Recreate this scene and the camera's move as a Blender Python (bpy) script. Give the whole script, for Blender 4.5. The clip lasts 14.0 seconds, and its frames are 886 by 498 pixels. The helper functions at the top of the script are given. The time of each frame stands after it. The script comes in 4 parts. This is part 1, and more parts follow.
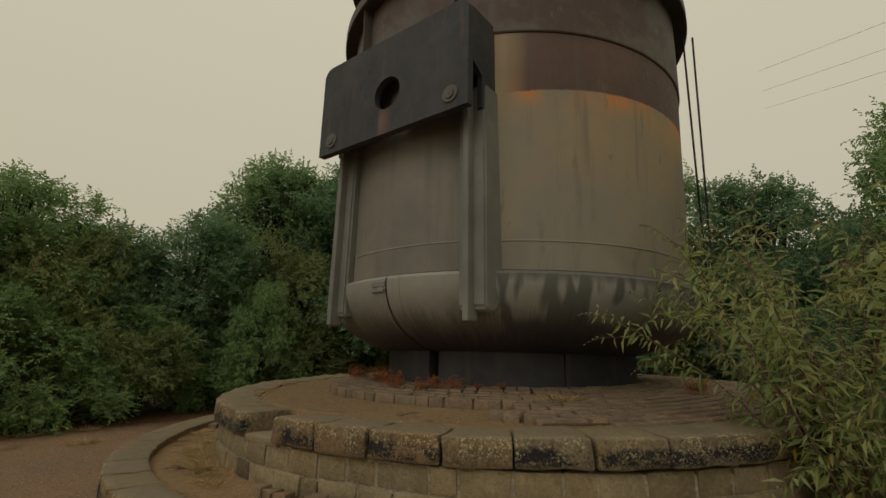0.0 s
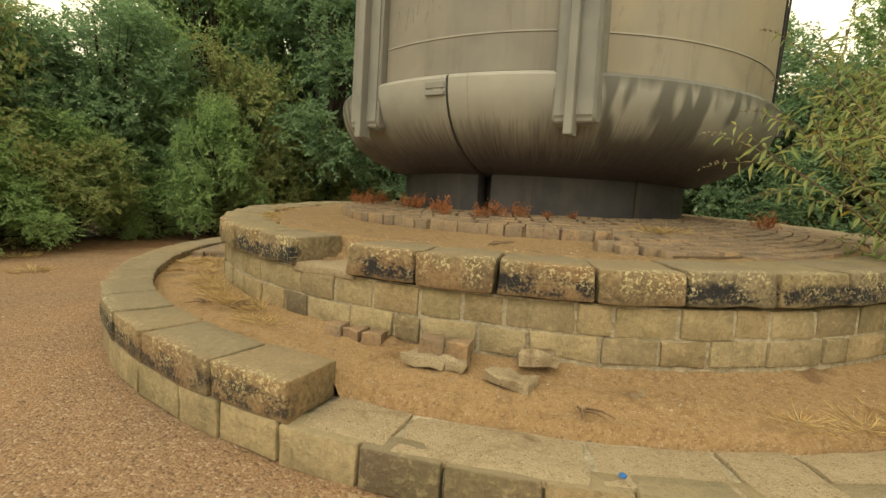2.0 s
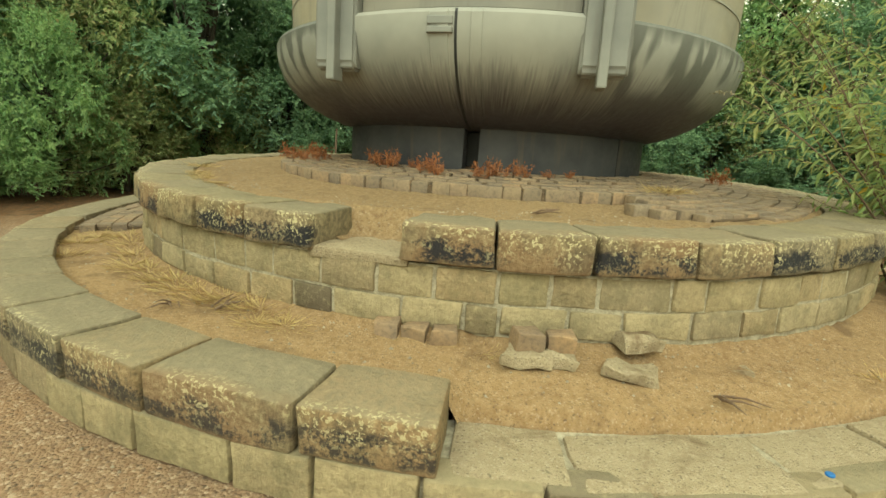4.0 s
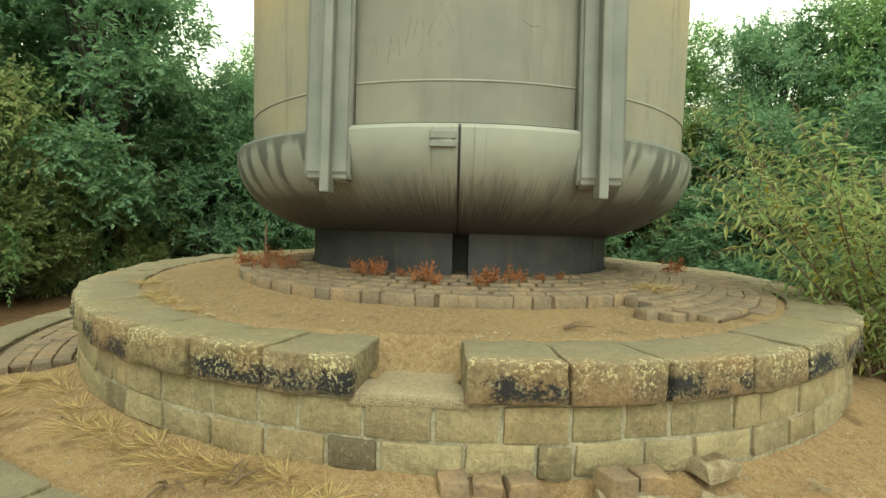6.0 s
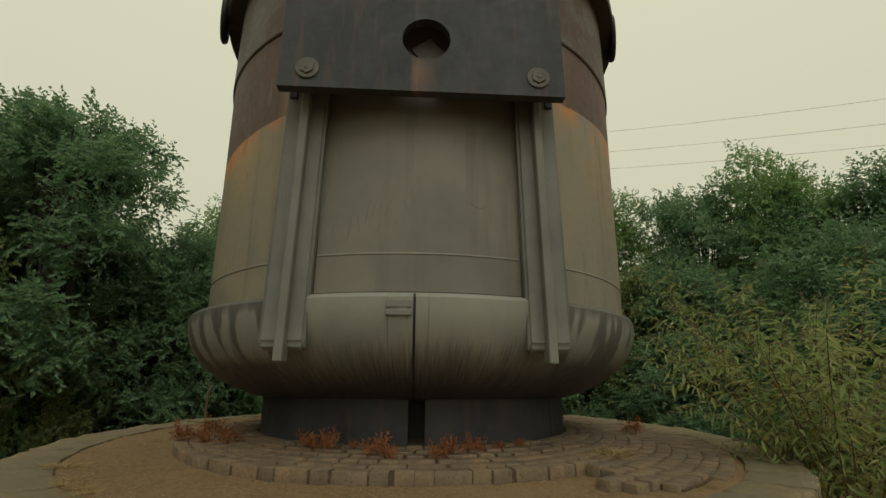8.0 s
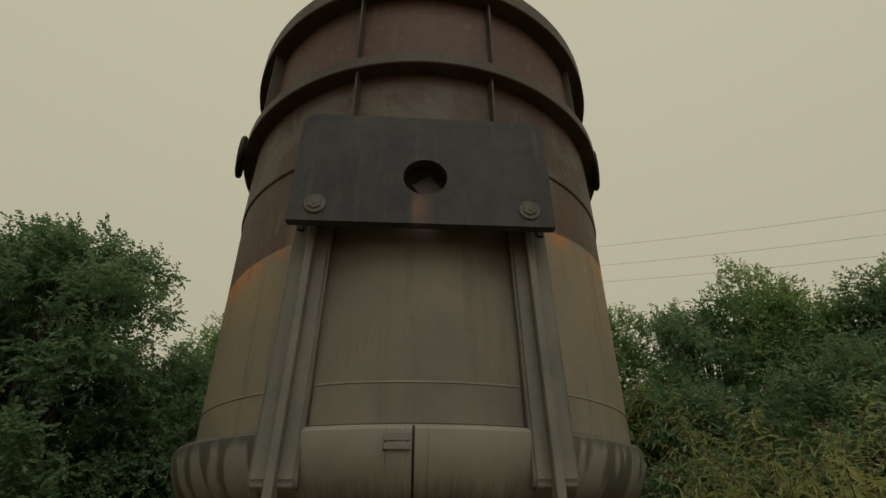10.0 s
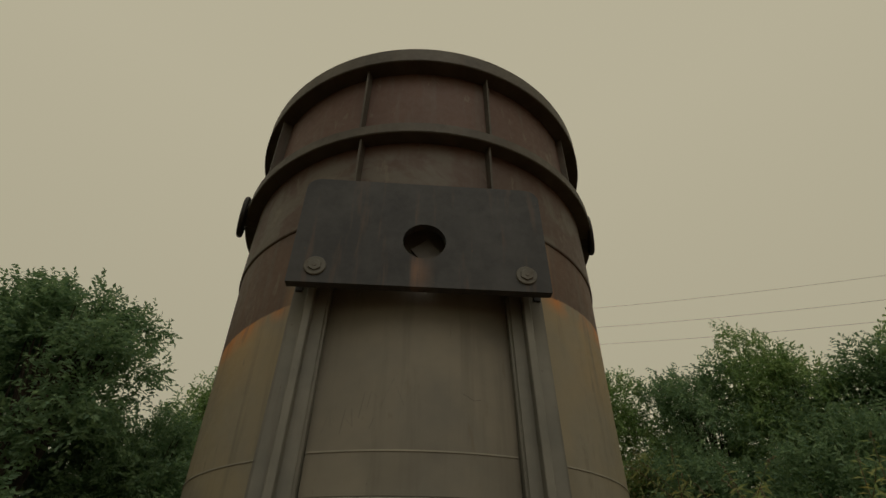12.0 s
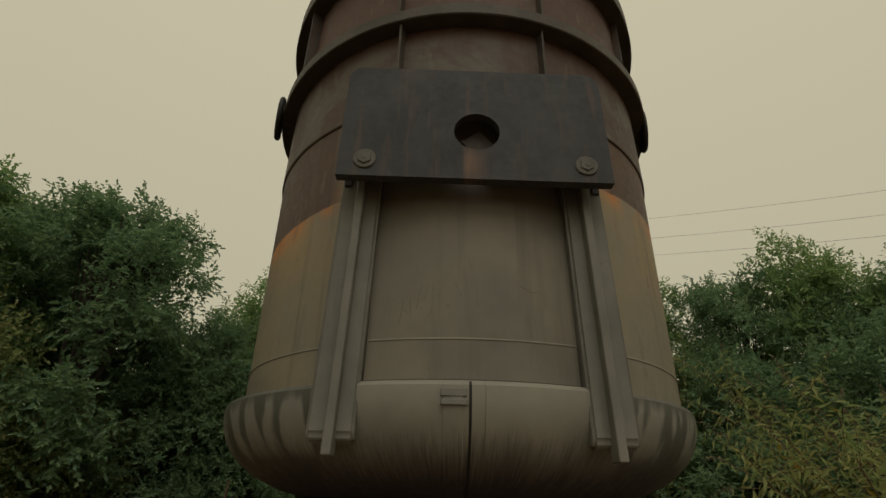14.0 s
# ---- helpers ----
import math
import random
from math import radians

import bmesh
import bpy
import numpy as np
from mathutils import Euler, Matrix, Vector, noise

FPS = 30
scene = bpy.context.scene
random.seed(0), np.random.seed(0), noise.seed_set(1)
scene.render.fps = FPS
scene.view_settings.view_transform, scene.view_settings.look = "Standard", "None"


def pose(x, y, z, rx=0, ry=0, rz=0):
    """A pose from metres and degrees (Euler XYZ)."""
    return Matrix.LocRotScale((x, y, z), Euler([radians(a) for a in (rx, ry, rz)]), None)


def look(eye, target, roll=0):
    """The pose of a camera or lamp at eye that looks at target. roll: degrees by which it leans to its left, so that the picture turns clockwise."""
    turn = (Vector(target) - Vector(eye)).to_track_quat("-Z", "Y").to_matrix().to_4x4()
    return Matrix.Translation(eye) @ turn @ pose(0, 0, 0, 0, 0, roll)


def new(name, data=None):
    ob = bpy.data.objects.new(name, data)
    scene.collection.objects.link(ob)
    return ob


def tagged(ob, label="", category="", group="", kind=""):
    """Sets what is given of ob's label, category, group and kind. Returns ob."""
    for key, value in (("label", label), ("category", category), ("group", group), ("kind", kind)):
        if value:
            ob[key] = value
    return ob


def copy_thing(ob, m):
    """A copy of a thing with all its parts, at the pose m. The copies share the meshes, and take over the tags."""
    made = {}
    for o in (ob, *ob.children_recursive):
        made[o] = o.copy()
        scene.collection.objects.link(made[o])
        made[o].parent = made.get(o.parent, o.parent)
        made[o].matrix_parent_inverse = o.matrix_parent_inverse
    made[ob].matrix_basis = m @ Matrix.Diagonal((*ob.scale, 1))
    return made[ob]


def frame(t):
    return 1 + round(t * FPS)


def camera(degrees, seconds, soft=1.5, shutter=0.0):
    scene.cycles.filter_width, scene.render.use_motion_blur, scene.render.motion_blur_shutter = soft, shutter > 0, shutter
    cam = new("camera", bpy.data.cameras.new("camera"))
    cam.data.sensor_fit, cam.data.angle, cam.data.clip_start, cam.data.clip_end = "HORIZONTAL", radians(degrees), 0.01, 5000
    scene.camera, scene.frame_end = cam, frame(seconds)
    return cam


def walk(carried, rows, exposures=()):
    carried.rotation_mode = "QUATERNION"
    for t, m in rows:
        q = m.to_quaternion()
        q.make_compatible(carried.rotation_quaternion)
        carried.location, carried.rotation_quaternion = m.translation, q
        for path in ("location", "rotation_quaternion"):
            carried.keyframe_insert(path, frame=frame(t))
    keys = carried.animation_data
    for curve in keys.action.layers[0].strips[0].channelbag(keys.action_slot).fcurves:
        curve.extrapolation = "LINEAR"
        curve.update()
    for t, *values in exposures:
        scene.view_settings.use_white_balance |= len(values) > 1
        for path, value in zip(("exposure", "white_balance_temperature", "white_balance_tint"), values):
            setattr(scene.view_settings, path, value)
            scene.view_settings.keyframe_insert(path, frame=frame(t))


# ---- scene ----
cam = camera(86.3, 14.0, 1.5)
PATH = [
    (0, (-1.326, 1.567, 1.46), (-1.477, 3.511, 1.904), 1.4),
    (0.5, (-1.734, 1.835, 1.417), (-1.822, 3.81, 1.715), 1.9),
    (1, (-2.121, 2.086, 1.376), (-2.104, 4.077, 1.565), 2.9),
    (1.5, (-2.43, 2.352, 1.364), (-2.361, 4.351, 1.37), 3.1),
    (2, (-2.676, 2.532, 1.268), (-2.499, 4.513, 1.05), 3.3),
    (2.5, (-2.893, 2.681, 1.246), (-2.533, 4.625, 0.941), 3.1),
    (2.7, (-2.991, 2.77, 1.232), (-2.575, 4.695, 0.884), 3.3),
    (4.8, (-4.06, 3.611, 1.366), (-3.211, 5.379, 0.97), 3.1),
    (5, (-4.12, 3.681, 1.384), (-3.252, 5.446, 1.023), 2.7),
    (5.5, (-4.239, 3.792, 1.455), (-3.268, 5.524, 1.222), 1.7),
    (6, (-4.275, 3.862, 1.513), (-3.203, 5.549, 1.451), 1.6),
    (6.5, (-4.268, 3.864, 1.55), (-3.134, 5.508, 1.645), 1.5),
    (7, (-4.286, 3.831, 1.572), (-3.122, 5.434, 1.842), 1.0),
    (7.5, (-4.315, 3.788, 1.605), (-3.144, 5.35, 2.039), 0.7),
    (8, (-4.332, 3.763, 1.622), (-3.168, 5.288, 2.187), 0.3),
    (8.5, (-4.365, 3.738, 1.648), (-3.219, 5.233, 2.322), -0.1),
    (8.7, (-4.383, 3.725, 1.652), (-3.247, 5.204, 2.372), -0.2),
    (10.8, (-4.432, 3.654, 1.702), (-3.408, 4.952, 2.828), -0.3),
    (11, (-4.448, 3.644, 1.7), (-3.427, 4.926, 2.848), -0.3),
    (11.5, (-4.462, 3.632, 1.702), (-3.458, 4.888, 2.891), -0.2),
    (12, (-4.466, 3.64, 1.698), (-3.479, 4.89, 2.908), 0.2),
    (12.5, (-4.469, 3.656, 1.693), (-3.488, 4.907, 2.906), 0.5),
    (13, (-4.476, 3.698, 1.684), (-3.486, 4.976, 2.861), 1.0),
    (13.5, (-4.497, 3.769, 1.651), (-3.489, 5.123, 2.723), 1.1),
    (14, (-4.518, 3.973, 1.608), (-3.503, 5.438, 2.516), 1.4),
]
EXPOSURES = [
    (0.0, -0.95, 6000, 16), (0.5, -0.65, 6200, 17), (1.0, -0.28, 6400, 17), (1.5, -0.1, 6600, 20), (2.0, 0.72, 6600, 11), (2.7, 0.92, 6500, 1), (5.0, 1.2, 5500, -7), (6.0, 1.05, 5550, -7), (6.5, 0.65, 5700, -5),
    (7.0, 0.05, 5900, -3), (7.5, -0.4, 5850, 3), (8.0, -0.65, 5850, 7), (8.7, -0.9, 5900, 11), (11.0, -1.25, 6200, 13), (12.0, -1.33, 6250, 13), (13.0, -1.30, 6250, 13), (14.0, -1.08, 6200, 13),
]
walk(cam, [(t, look(eye, target, roll)) for t, eye, target, roll in PATH], EXPOSURES)

# ---- world and sun: an overcast, hazy late-summer day ----
world = bpy.data.worlds.new("overcast_sky")
scene.world = world
world.use_nodes = True
wn, wl = world.node_tree.nodes, world.node_tree.links
wn.clear()
sky = wn.new("ShaderNodeTexSky")
sky.sky_type, sky.sun_disc = "NISHITA", False
sky.sun_elevation, sky.sun_rotation = radians(46), radians(208)
sky.dust_density, sky.air_density = 4.0, 1.5
sky_bg, cloud_bg = wn.new("ShaderNodeBackground"), wn.new("ShaderNodeBackground")
sky_bg.inputs["Strength"].default_value = 0.10
wco, wsep, wramp = wn.new("ShaderNodeTexCoord"), wn.new("ShaderNodeSeparateXYZ"), wn.new("ShaderNodeValToRGB")
wl.new(wco.outputs["Generated"], wsep.inputs[0])
wl.new(wsep.outputs["Z"], wramp.inputs[0])
wramp.color_ramp.elements[0].position, wramp.color_ramp.elements[0].color = 0.0, (0.68, 0.61, 0.385, 1)
wramp.color_ramp.elements[1].position, wramp.color_ramp.elements[1].color = 0.75, (0.84, 0.76, 0.50, 1)
wl.new(wramp.outputs[0], cloud_bg.inputs["Color"])
cloud_bg.inputs["Strength"].default_value = 1.55
wmix, wout = wn.new("ShaderNodeMixShader"), wn.new("ShaderNodeOutputWorld")
wmix.inputs[0].default_value = 0.88
wl.new(sky.outputs[0], sky_bg.inputs["Color"])
wl.new(sky_bg.outputs[0], wmix.inputs[1])
wl.new(cloud_bg.outputs[0], wmix.inputs[2])
wl.new(wmix.outputs[0], wout.inputs[0])

sun_data = bpy.data.lights.new("sun", "SUN")
sun_data.energy, sun_data.angle, sun_data.color = 1.1, radians(40), (1.0, 0.94, 0.80)
sun = new("sun", sun_data)
sun.matrix_world = look((-6.9, -2.5, 13.5), (-0.9, 8.9, 0))


# ---- materials ----
class Graph:
    """A small builder of node materials."""

    def __init__(self, name, rough=0.8, metal=0.0, spec=0.4):
        self.mat = bpy.data.materials.new(name)
        self.mat.use_nodes = True
        self.n, self.l = self.mat.node_tree.nodes, self.mat.node_tree.links
        self.bsdf = self.n["Principled BSDF"]
        self.out = self.n["Material Output"]
        self.bsdf.inputs["Roughness"].default_value = rough
        self.bsdf.inputs["Metallic"].default_value = metal
        self.bsdf.inputs["Specular IOR Level"].default_value = spec

    def put(self, value, socket):
        if isinstance(value, bpy.types.NodeSocket):
            self.l.new(value, socket)
        elif isinstance(value, tuple):
            socket.default_value = (*value, 1.0) if len(value) == 3 and len(socket.default_value) == 4 else value
        else:
            socket.default_value = value

    def pos(self):
        return self.n.new("ShaderNodeNewGeometry").outputs["Position"]

    def obj(self):
        return self.n.new("ShaderNodeTexCoord").outputs["Object"]

    def island(self):
        return self.n.new("ShaderNodeNewGeometry").outputs["Random Per Island"]

    def rand(self):
        return self.n.new("ShaderNodeObjectInfo").outputs["Random"]

    def axis(self, v, k):
        node = self.n.new("ShaderNodeSeparateXYZ")
        self.l.new(v, node.inputs[0])
        return node.outputs[k]

    def stretch(self, v, sx, sy, sz, shift=None):
        node = self.n.new("ShaderNodeMapping")
        self.l.new(v, node.inputs[0])
        node.inputs["Scale"].default_value = (sx, sy, sz)
        if shift is not None:
            self.l.new(shift, node.inputs["Location"])
        return node.outputs[0]

    def noise(self, v, scale, detail=4.0, rough=0.6, warp=0.0):
        node = self.n.new("ShaderNodeTexNoise")
        self.l.new(v, node.inputs["Vector"])
        for key, value in (("Scale", scale), ("Detail", detail), ("Roughness", rough), ("Distortion", warp)):
            node.inputs[key].default_value = value
        return node.outputs["Fac"]

    def cells(self, v, scale, feature="F1"):
        node = self.n.new("ShaderNodeTexVoronoi")
        node.feature = feature
        self.l.new(v, node.inputs["Vector"])
        node.inputs["Scale"].default_value = scale
        return node.outputs["Distance"]

    def tint(self, v, scale):
        node = self.n.new("ShaderNodeTexVoronoi")
        self.l.new(v, node.inputs["Vector"])
        node.inputs["Scale"].default_value = scale
        sep = self.n.new("ShaderNodeSeparateColor")
        self.l.new(node.outputs["Color"], sep.inputs[0])
        return sep.outputs[0]

    def ramp(self, fac, *stops):
        node = self.n.new("ShaderNodeValToRGB")
        self.put(fac, node.inputs[0])
        els = node.color_ramp.elements
        while len(els) < len(stops):
            els.new(0.5)
        for el, (p, c) in zip(els, stops):
            el.position = p
            el.color = (c, c, c, 1) if isinstance(c, (int, float)) else (*c, 1)
        return node.outputs[0]

    def mix(self, fac, a, b, blend="MIX"):
        node = self.n.new("ShaderNodeMix")
        node.data_type, node.blend_type = "RGBA", blend
        self.put(fac, node.inputs[0])
        self.put(a, node.inputs[6])
        self.put(b, node.inputs[7])
        return node.outputs[2]

    def math(self, op, a, b=0.0):
        node = self.n.new("ShaderNodeMath")
        node.operation = op
        node.use_clamp = False
        self.put(a, node.inputs[0])
        self.put(b, node.inputs[1])
        return node.outputs[0]

    def band(self, v, low, high, soft):
        """1 where low < v < high, with soft borders."""
        up = self.ramp_lin(v, low - soft, low + soft)
        down = self.ramp_lin(v, high + soft, high - soft)
        return self.math("MULTIPLY", up, down)

    def ramp_lin(self, v, a, b):
        node = self.n.new("ShaderNodeMapRange")
        self.put(v, node.inputs[0])
        node.inputs[1].default_value, node.inputs[2].default_value = a, b
        node.clamp = True
        return node.outputs[0]

    def bump(self, height, strength=0.4, distance=0.01):
        node = self.n.new("ShaderNodeBump")
        node.inputs["Strength"].default_value, node.inputs["Distance"].default_value = strength, distance
        self.l.new(height, node.inputs["Height"])
        self.l.new(node.outputs[0], self.bsdf.inputs["Normal"])

    def done(self, colour, rough=None):
        self.put(colour, self.bsdf.inputs["Base Color"])
        if rough is not None:
            self.put(rough, self.bsdf.inputs["Roughness"])
        return self.mat


def gravel_material(name, light, mid, dark, grit):
    g = Graph(name, 0.95, spec=0.2)
    p = g.pos()
    broad = g.noise(p, 0.9, 5, 0.65)
    fine = g.noise(p, 26, 6, 0.75)
    base = g.mix(g.ramp(broad, (0.34, 0), (0.66, 1)), dark, mid)
    base = g.mix(g.ramp(fine, (0.36, 0), (0.62, 1)), base, light)
    stone = g.tint(p, 130)
    base = g.mix(g.ramp(stone, (0.0, 0.55), (0.12, 0.0)), base, (0.06, 0.05, 0.04))
    base = g.mix(g.ramp(stone, (0.88, 0.0), (0.97, 0.45)), base, grit)
    soil = g.ramp(g.noise(p, 1.9, 5, 0.7, 0.5), (0.56, 0.0), (0.68, 0.75))
    base = g.mix(soil, base, (0.12, 0.075, 0.04))
    g.bump(g.math("ADD", g.math("MULTIPLY", g.cells(p, 130), -0.7), fine), 0.8, 0.012)
    return g.done(base)


GRAVEL = gravel_material("ochre_gravel", (0.296, 0.199, 0.104), (0.244, 0.156, 0.072), (0.180, 0.107, 0.052), (0.411, 0.319, 0.223))
BED = gravel_material("brown_gravel_bed", (0.268, 0.185, 0.098), (0.222, 0.145, 0.070), (0.150, 0.092, 0.046), (0.370, 0.300, 0.205))


def ground_material():
    g = Graph("path_and_leaf_litter", 0.95, spec=0.2)
    p = g.pos()
    broad = g.noise(p, 0.55, 5, 0.65)
    fine = g.noise(p, 30, 6, 0.75)
    stone = g.tint(p, 70)
    path = g.mix(g.ramp(broad, (0.36, 0), (0.62, 1)), (0.165, 0.108, 0.070), (0.250, 0.140, 0.070))
    path = g.mix(g.ramp(fine, (0.38, 0), (0.66, 0.8)), path, (0.31, 0.215, 0.135))
    path = g.mix(g.ramp(stone, (0.0, 0.55), (0.2, 0.0)), path, (0.05, 0.042, 0.035))
    path = g.mix(g.ramp(stone, (0.82, 0.0), (0.95, 0.5)), path, (0.44, 0.35, 0.25))
    litter = g.mix(g.ramp(g.noise(p, 9, 5, 0.7), (0.35, 0), (0.65, 1)), (0.045, 0.032, 0.02), (0.17, 0.085, 0.035))
    away = g.n.new("ShaderNodeVectorMath")
    away.operation = "DISTANCE"
    g.l.new(p, away.inputs[0])
    away.inputs[1].default_value = (-2.2, 5.5, 0)
    edge = g.math("ADD", away.outputs["Value"], g.math("MULTIPLY", g.noise(p, 1.3, 4, 0.6), 2.4))
    g.bump(g.math("ADD", g.math("MULTIPLY", g.cells(p, 70), -0.8), fine), 0.9, 0.015)
    return g.done(g.mix(g.ramp_lin(edge, 8.4, 9.6), path, litter))


GROUND = ground_material()


def stone_material(name, tones, soot, lichen, worn_pits=1.0):
    """Weathered sandstone: tooling, soot along the face, pale lichen, a tone of its own for each block."""
    g = Graph(name, 0.92, spec=0.25)
    p, o, r = g.pos(), g.obj(), g.rand()
    base = g.ramp(r, *[(k / (len(tones) - 1), c) for k, c in enumerate(tones)])
    grain = g.noise(p, 34, 6, 0.7)
    broad = g.noise(p, 3.2, 4, 0.6)
    base = g.mix(g.ramp(broad, (0.32, 0.65), (0.6, 0.0)), base, (0.13, 0.11, 0.06))
    base = g.mix(g.ramp(grain, (0.34, 0.7 * worn_pits), (0.54, 0.0)), base, (0.075, 0.06, 0.04))
    pit = g.noise(p, 13, 5, 0.7, 0.3)
    base = g.mix(g.ramp(pit, (0.34, 0.6 * worn_pits), (0.46, 0.0)), base, (0.08, 0.065, 0.042))
    base = g.mix(g.ramp(pit, (0.56, 0.0), (0.70, 0.40)), base, (0.44, 0.36, 0.21))
    base = g.mix(g.ramp(grain, (0.55, 0.0), (0.8, 0.45)), base, (0.46, 0.38, 0.22))
    oz = g.axis(o, 2)
    worn = g.ramp_lin(oz, 0.086, 0.098)
    base = g.mix(g.math("MULTIPLY", worn, 0.6), base, g.ramp(r, (0.0, (0.185, 0.160, 0.110)), (0.5, (0.225, 0.187, 0.125)), (1.0, (0.205, 0.172, 0.108))))
    edge = g.ramp_lin(g.axis(o, 0), 0.10, 0.20)
    face = g.math("MULTIPLY", edge, g.band(g.math("ADD", oz, g.math("MULTIPLY", g.math("SUBTRACT", pit, 0.5), 0.10)), -0.085, 0.028, 0.016))
    dirty = g.ramp(g.math("FRACT", g.math("MULTIPLY", r, 7.3)), (0.06, 0.25), (0.20, 1.0))
    mark = g.noise(g.stretch(p, 1, 1, 1.6), 2.6, 4, 0.65, 0.3)
    speck = g.math("MULTIPLY", g.math("SUBTRACT", g.noise(p, 60, 4, 0.7), 0.5), 0.5)
    shape = g.math("MULTIPLY", g.ramp(g.math("ADD", mark, speck), (0.43, 0.0), (0.51, 1.0)), g.math("MULTIPLY", face, dirty))
    iron = g.math("MULTIPLY", g.math("MULTIPLY", edge, g.ramp(g.math("FRACT", g.math("MULTIPLY", r, 5.7)), (0.55, 0.0), (0.9, 0.55))), g.ramp(broad, (0.38, 0.3), (0.55, 1.0)))
    base = g.mix(g.math("MULTIPLY", iron, soot), base, (0.20, 0.105, 0.045))
    base = g.mix(g.math("MULTIPLY", shape, soot), base, (0.014, 0.015, 0.020))
    spots = g.ramp(g.noise(p, 52, 3, 0.6, 0.6), (0.545, 0.0), (0.585, 1.0))
    where = g.ramp(g.noise(p, 4.5, 3, 0.6), (0.40, 0.0), (0.52, 1.0))
    upper = g.ramp_lin(g.math("ADD", oz, g.math("MULTIPLY", g.math("SUBTRACT", mark, 0.5), 0.3)), -0.085, 0.03)
    crust = g.math("MULTIPLY", g.math("MULTIPLY", spots, where), g.math("MULTIPLY", g.math("MULTIPLY", edge, upper), lichen))
    base = g.mix(crust, base, (0.46, 0.40, 0.23))
    tool = g.noise(g.stretch(p, 6, 6, 1.0), 9, 3, 0.6)
    g.bump(g.math("ADD", g.math("ADD", g.math("MULTIPLY", tool, 0.5), pit), grain), 0.9, 0.016)
    return g.done(base)


FLAG = gravel_material("sandy_flagstone", (0.317, 0.255, 0.167), (0.290, 0.238, 0.154), (0.220, 0.167, 0.101), (0.396, 0.334, 0.246))
CAPSTONE = stone_material("weathered_sandstone", [(0.213, 0.168, 0.102), (0.250, 0.189, 0.114), (0.195, 0.159, 0.102), (0.255, 0.168, 0.087), (0.241, 0.194, 0.106), (0.269, 0.206, 0.114)], 0.95, 0.85)
WALLSTONE = stone_material("coursed_sandstone", [(0.258, 0.211, 0.118), (0.335, 0.265, 0.151), (0.191, 0.148, 0.092), (0.373, 0.301, 0.177), (0.105, 0.081, 0.055), (0.258, 0.198, 0.114), (0.326, 0.238, 0.129), (0.344, 0.288, 0.174)], 0.25, 0.15, 0.45)


def sett_material(name, tones):
    g = Graph(name, 0.85, spec=0.3)
    p = g.pos()
    tone = g.math("FRACT", g.math("ADD", g.rand(), g.island()))
    base = g.ramp(tone, *[(k / (len(tones) - 1), c) for k, c in enumerate(tones)])
    grain = g.noise(p, 45, 5, 0.7)
    base = g.mix(g.ramp(g.noise(p, 4, 4, 0.6), (0.38, 0.6), (0.62, 0.0)), base, (0.13, 0.10, 0.075))
    base = g.mix(g.ramp(grain, (0.34, 0.5), (0.55, 0.0)), base, (0.06, 0.05, 0.042))
    g.bump(grain, 0.6, 0.008)
    return g.done(base)


SETT = sett_material("worn_setts", [(0.222, 0.163, 0.105), (0.255, 0.185, 0.112), (0.180, 0.138, 0.096), (0.285, 0.190, 0.108), (0.228, 0.175, 0.118)])
REDSETT = sett_material("broken_red_setts", [(0.30, 0.195, 0.105), (0.24, 0.165, 0.10), (0.33, 0.215, 0.115)])


def mortar_material():
    g = Graph("lime_mortar_and_dirt", 0.95, spec=0.2)
    p = g.pos()
    n = g.noise(p, 22, 6, 0.7)
    g.bump(n, 0.9, 0.02)
    return g.done(g.mix(g.ramp(n, (0.35, 0), (0.65, 1)), (0.19, 0.16, 0.11), (0.40, 0.355, 0.26)))


MORTAR = mortar_material()
JOINT = gravel_material("joint_soil", (0.13, 0.09, 0.055), (0.10, 0.07, 0.045), (0.06, 0.045, 0.03), (0.20, 0.16, 0.11))


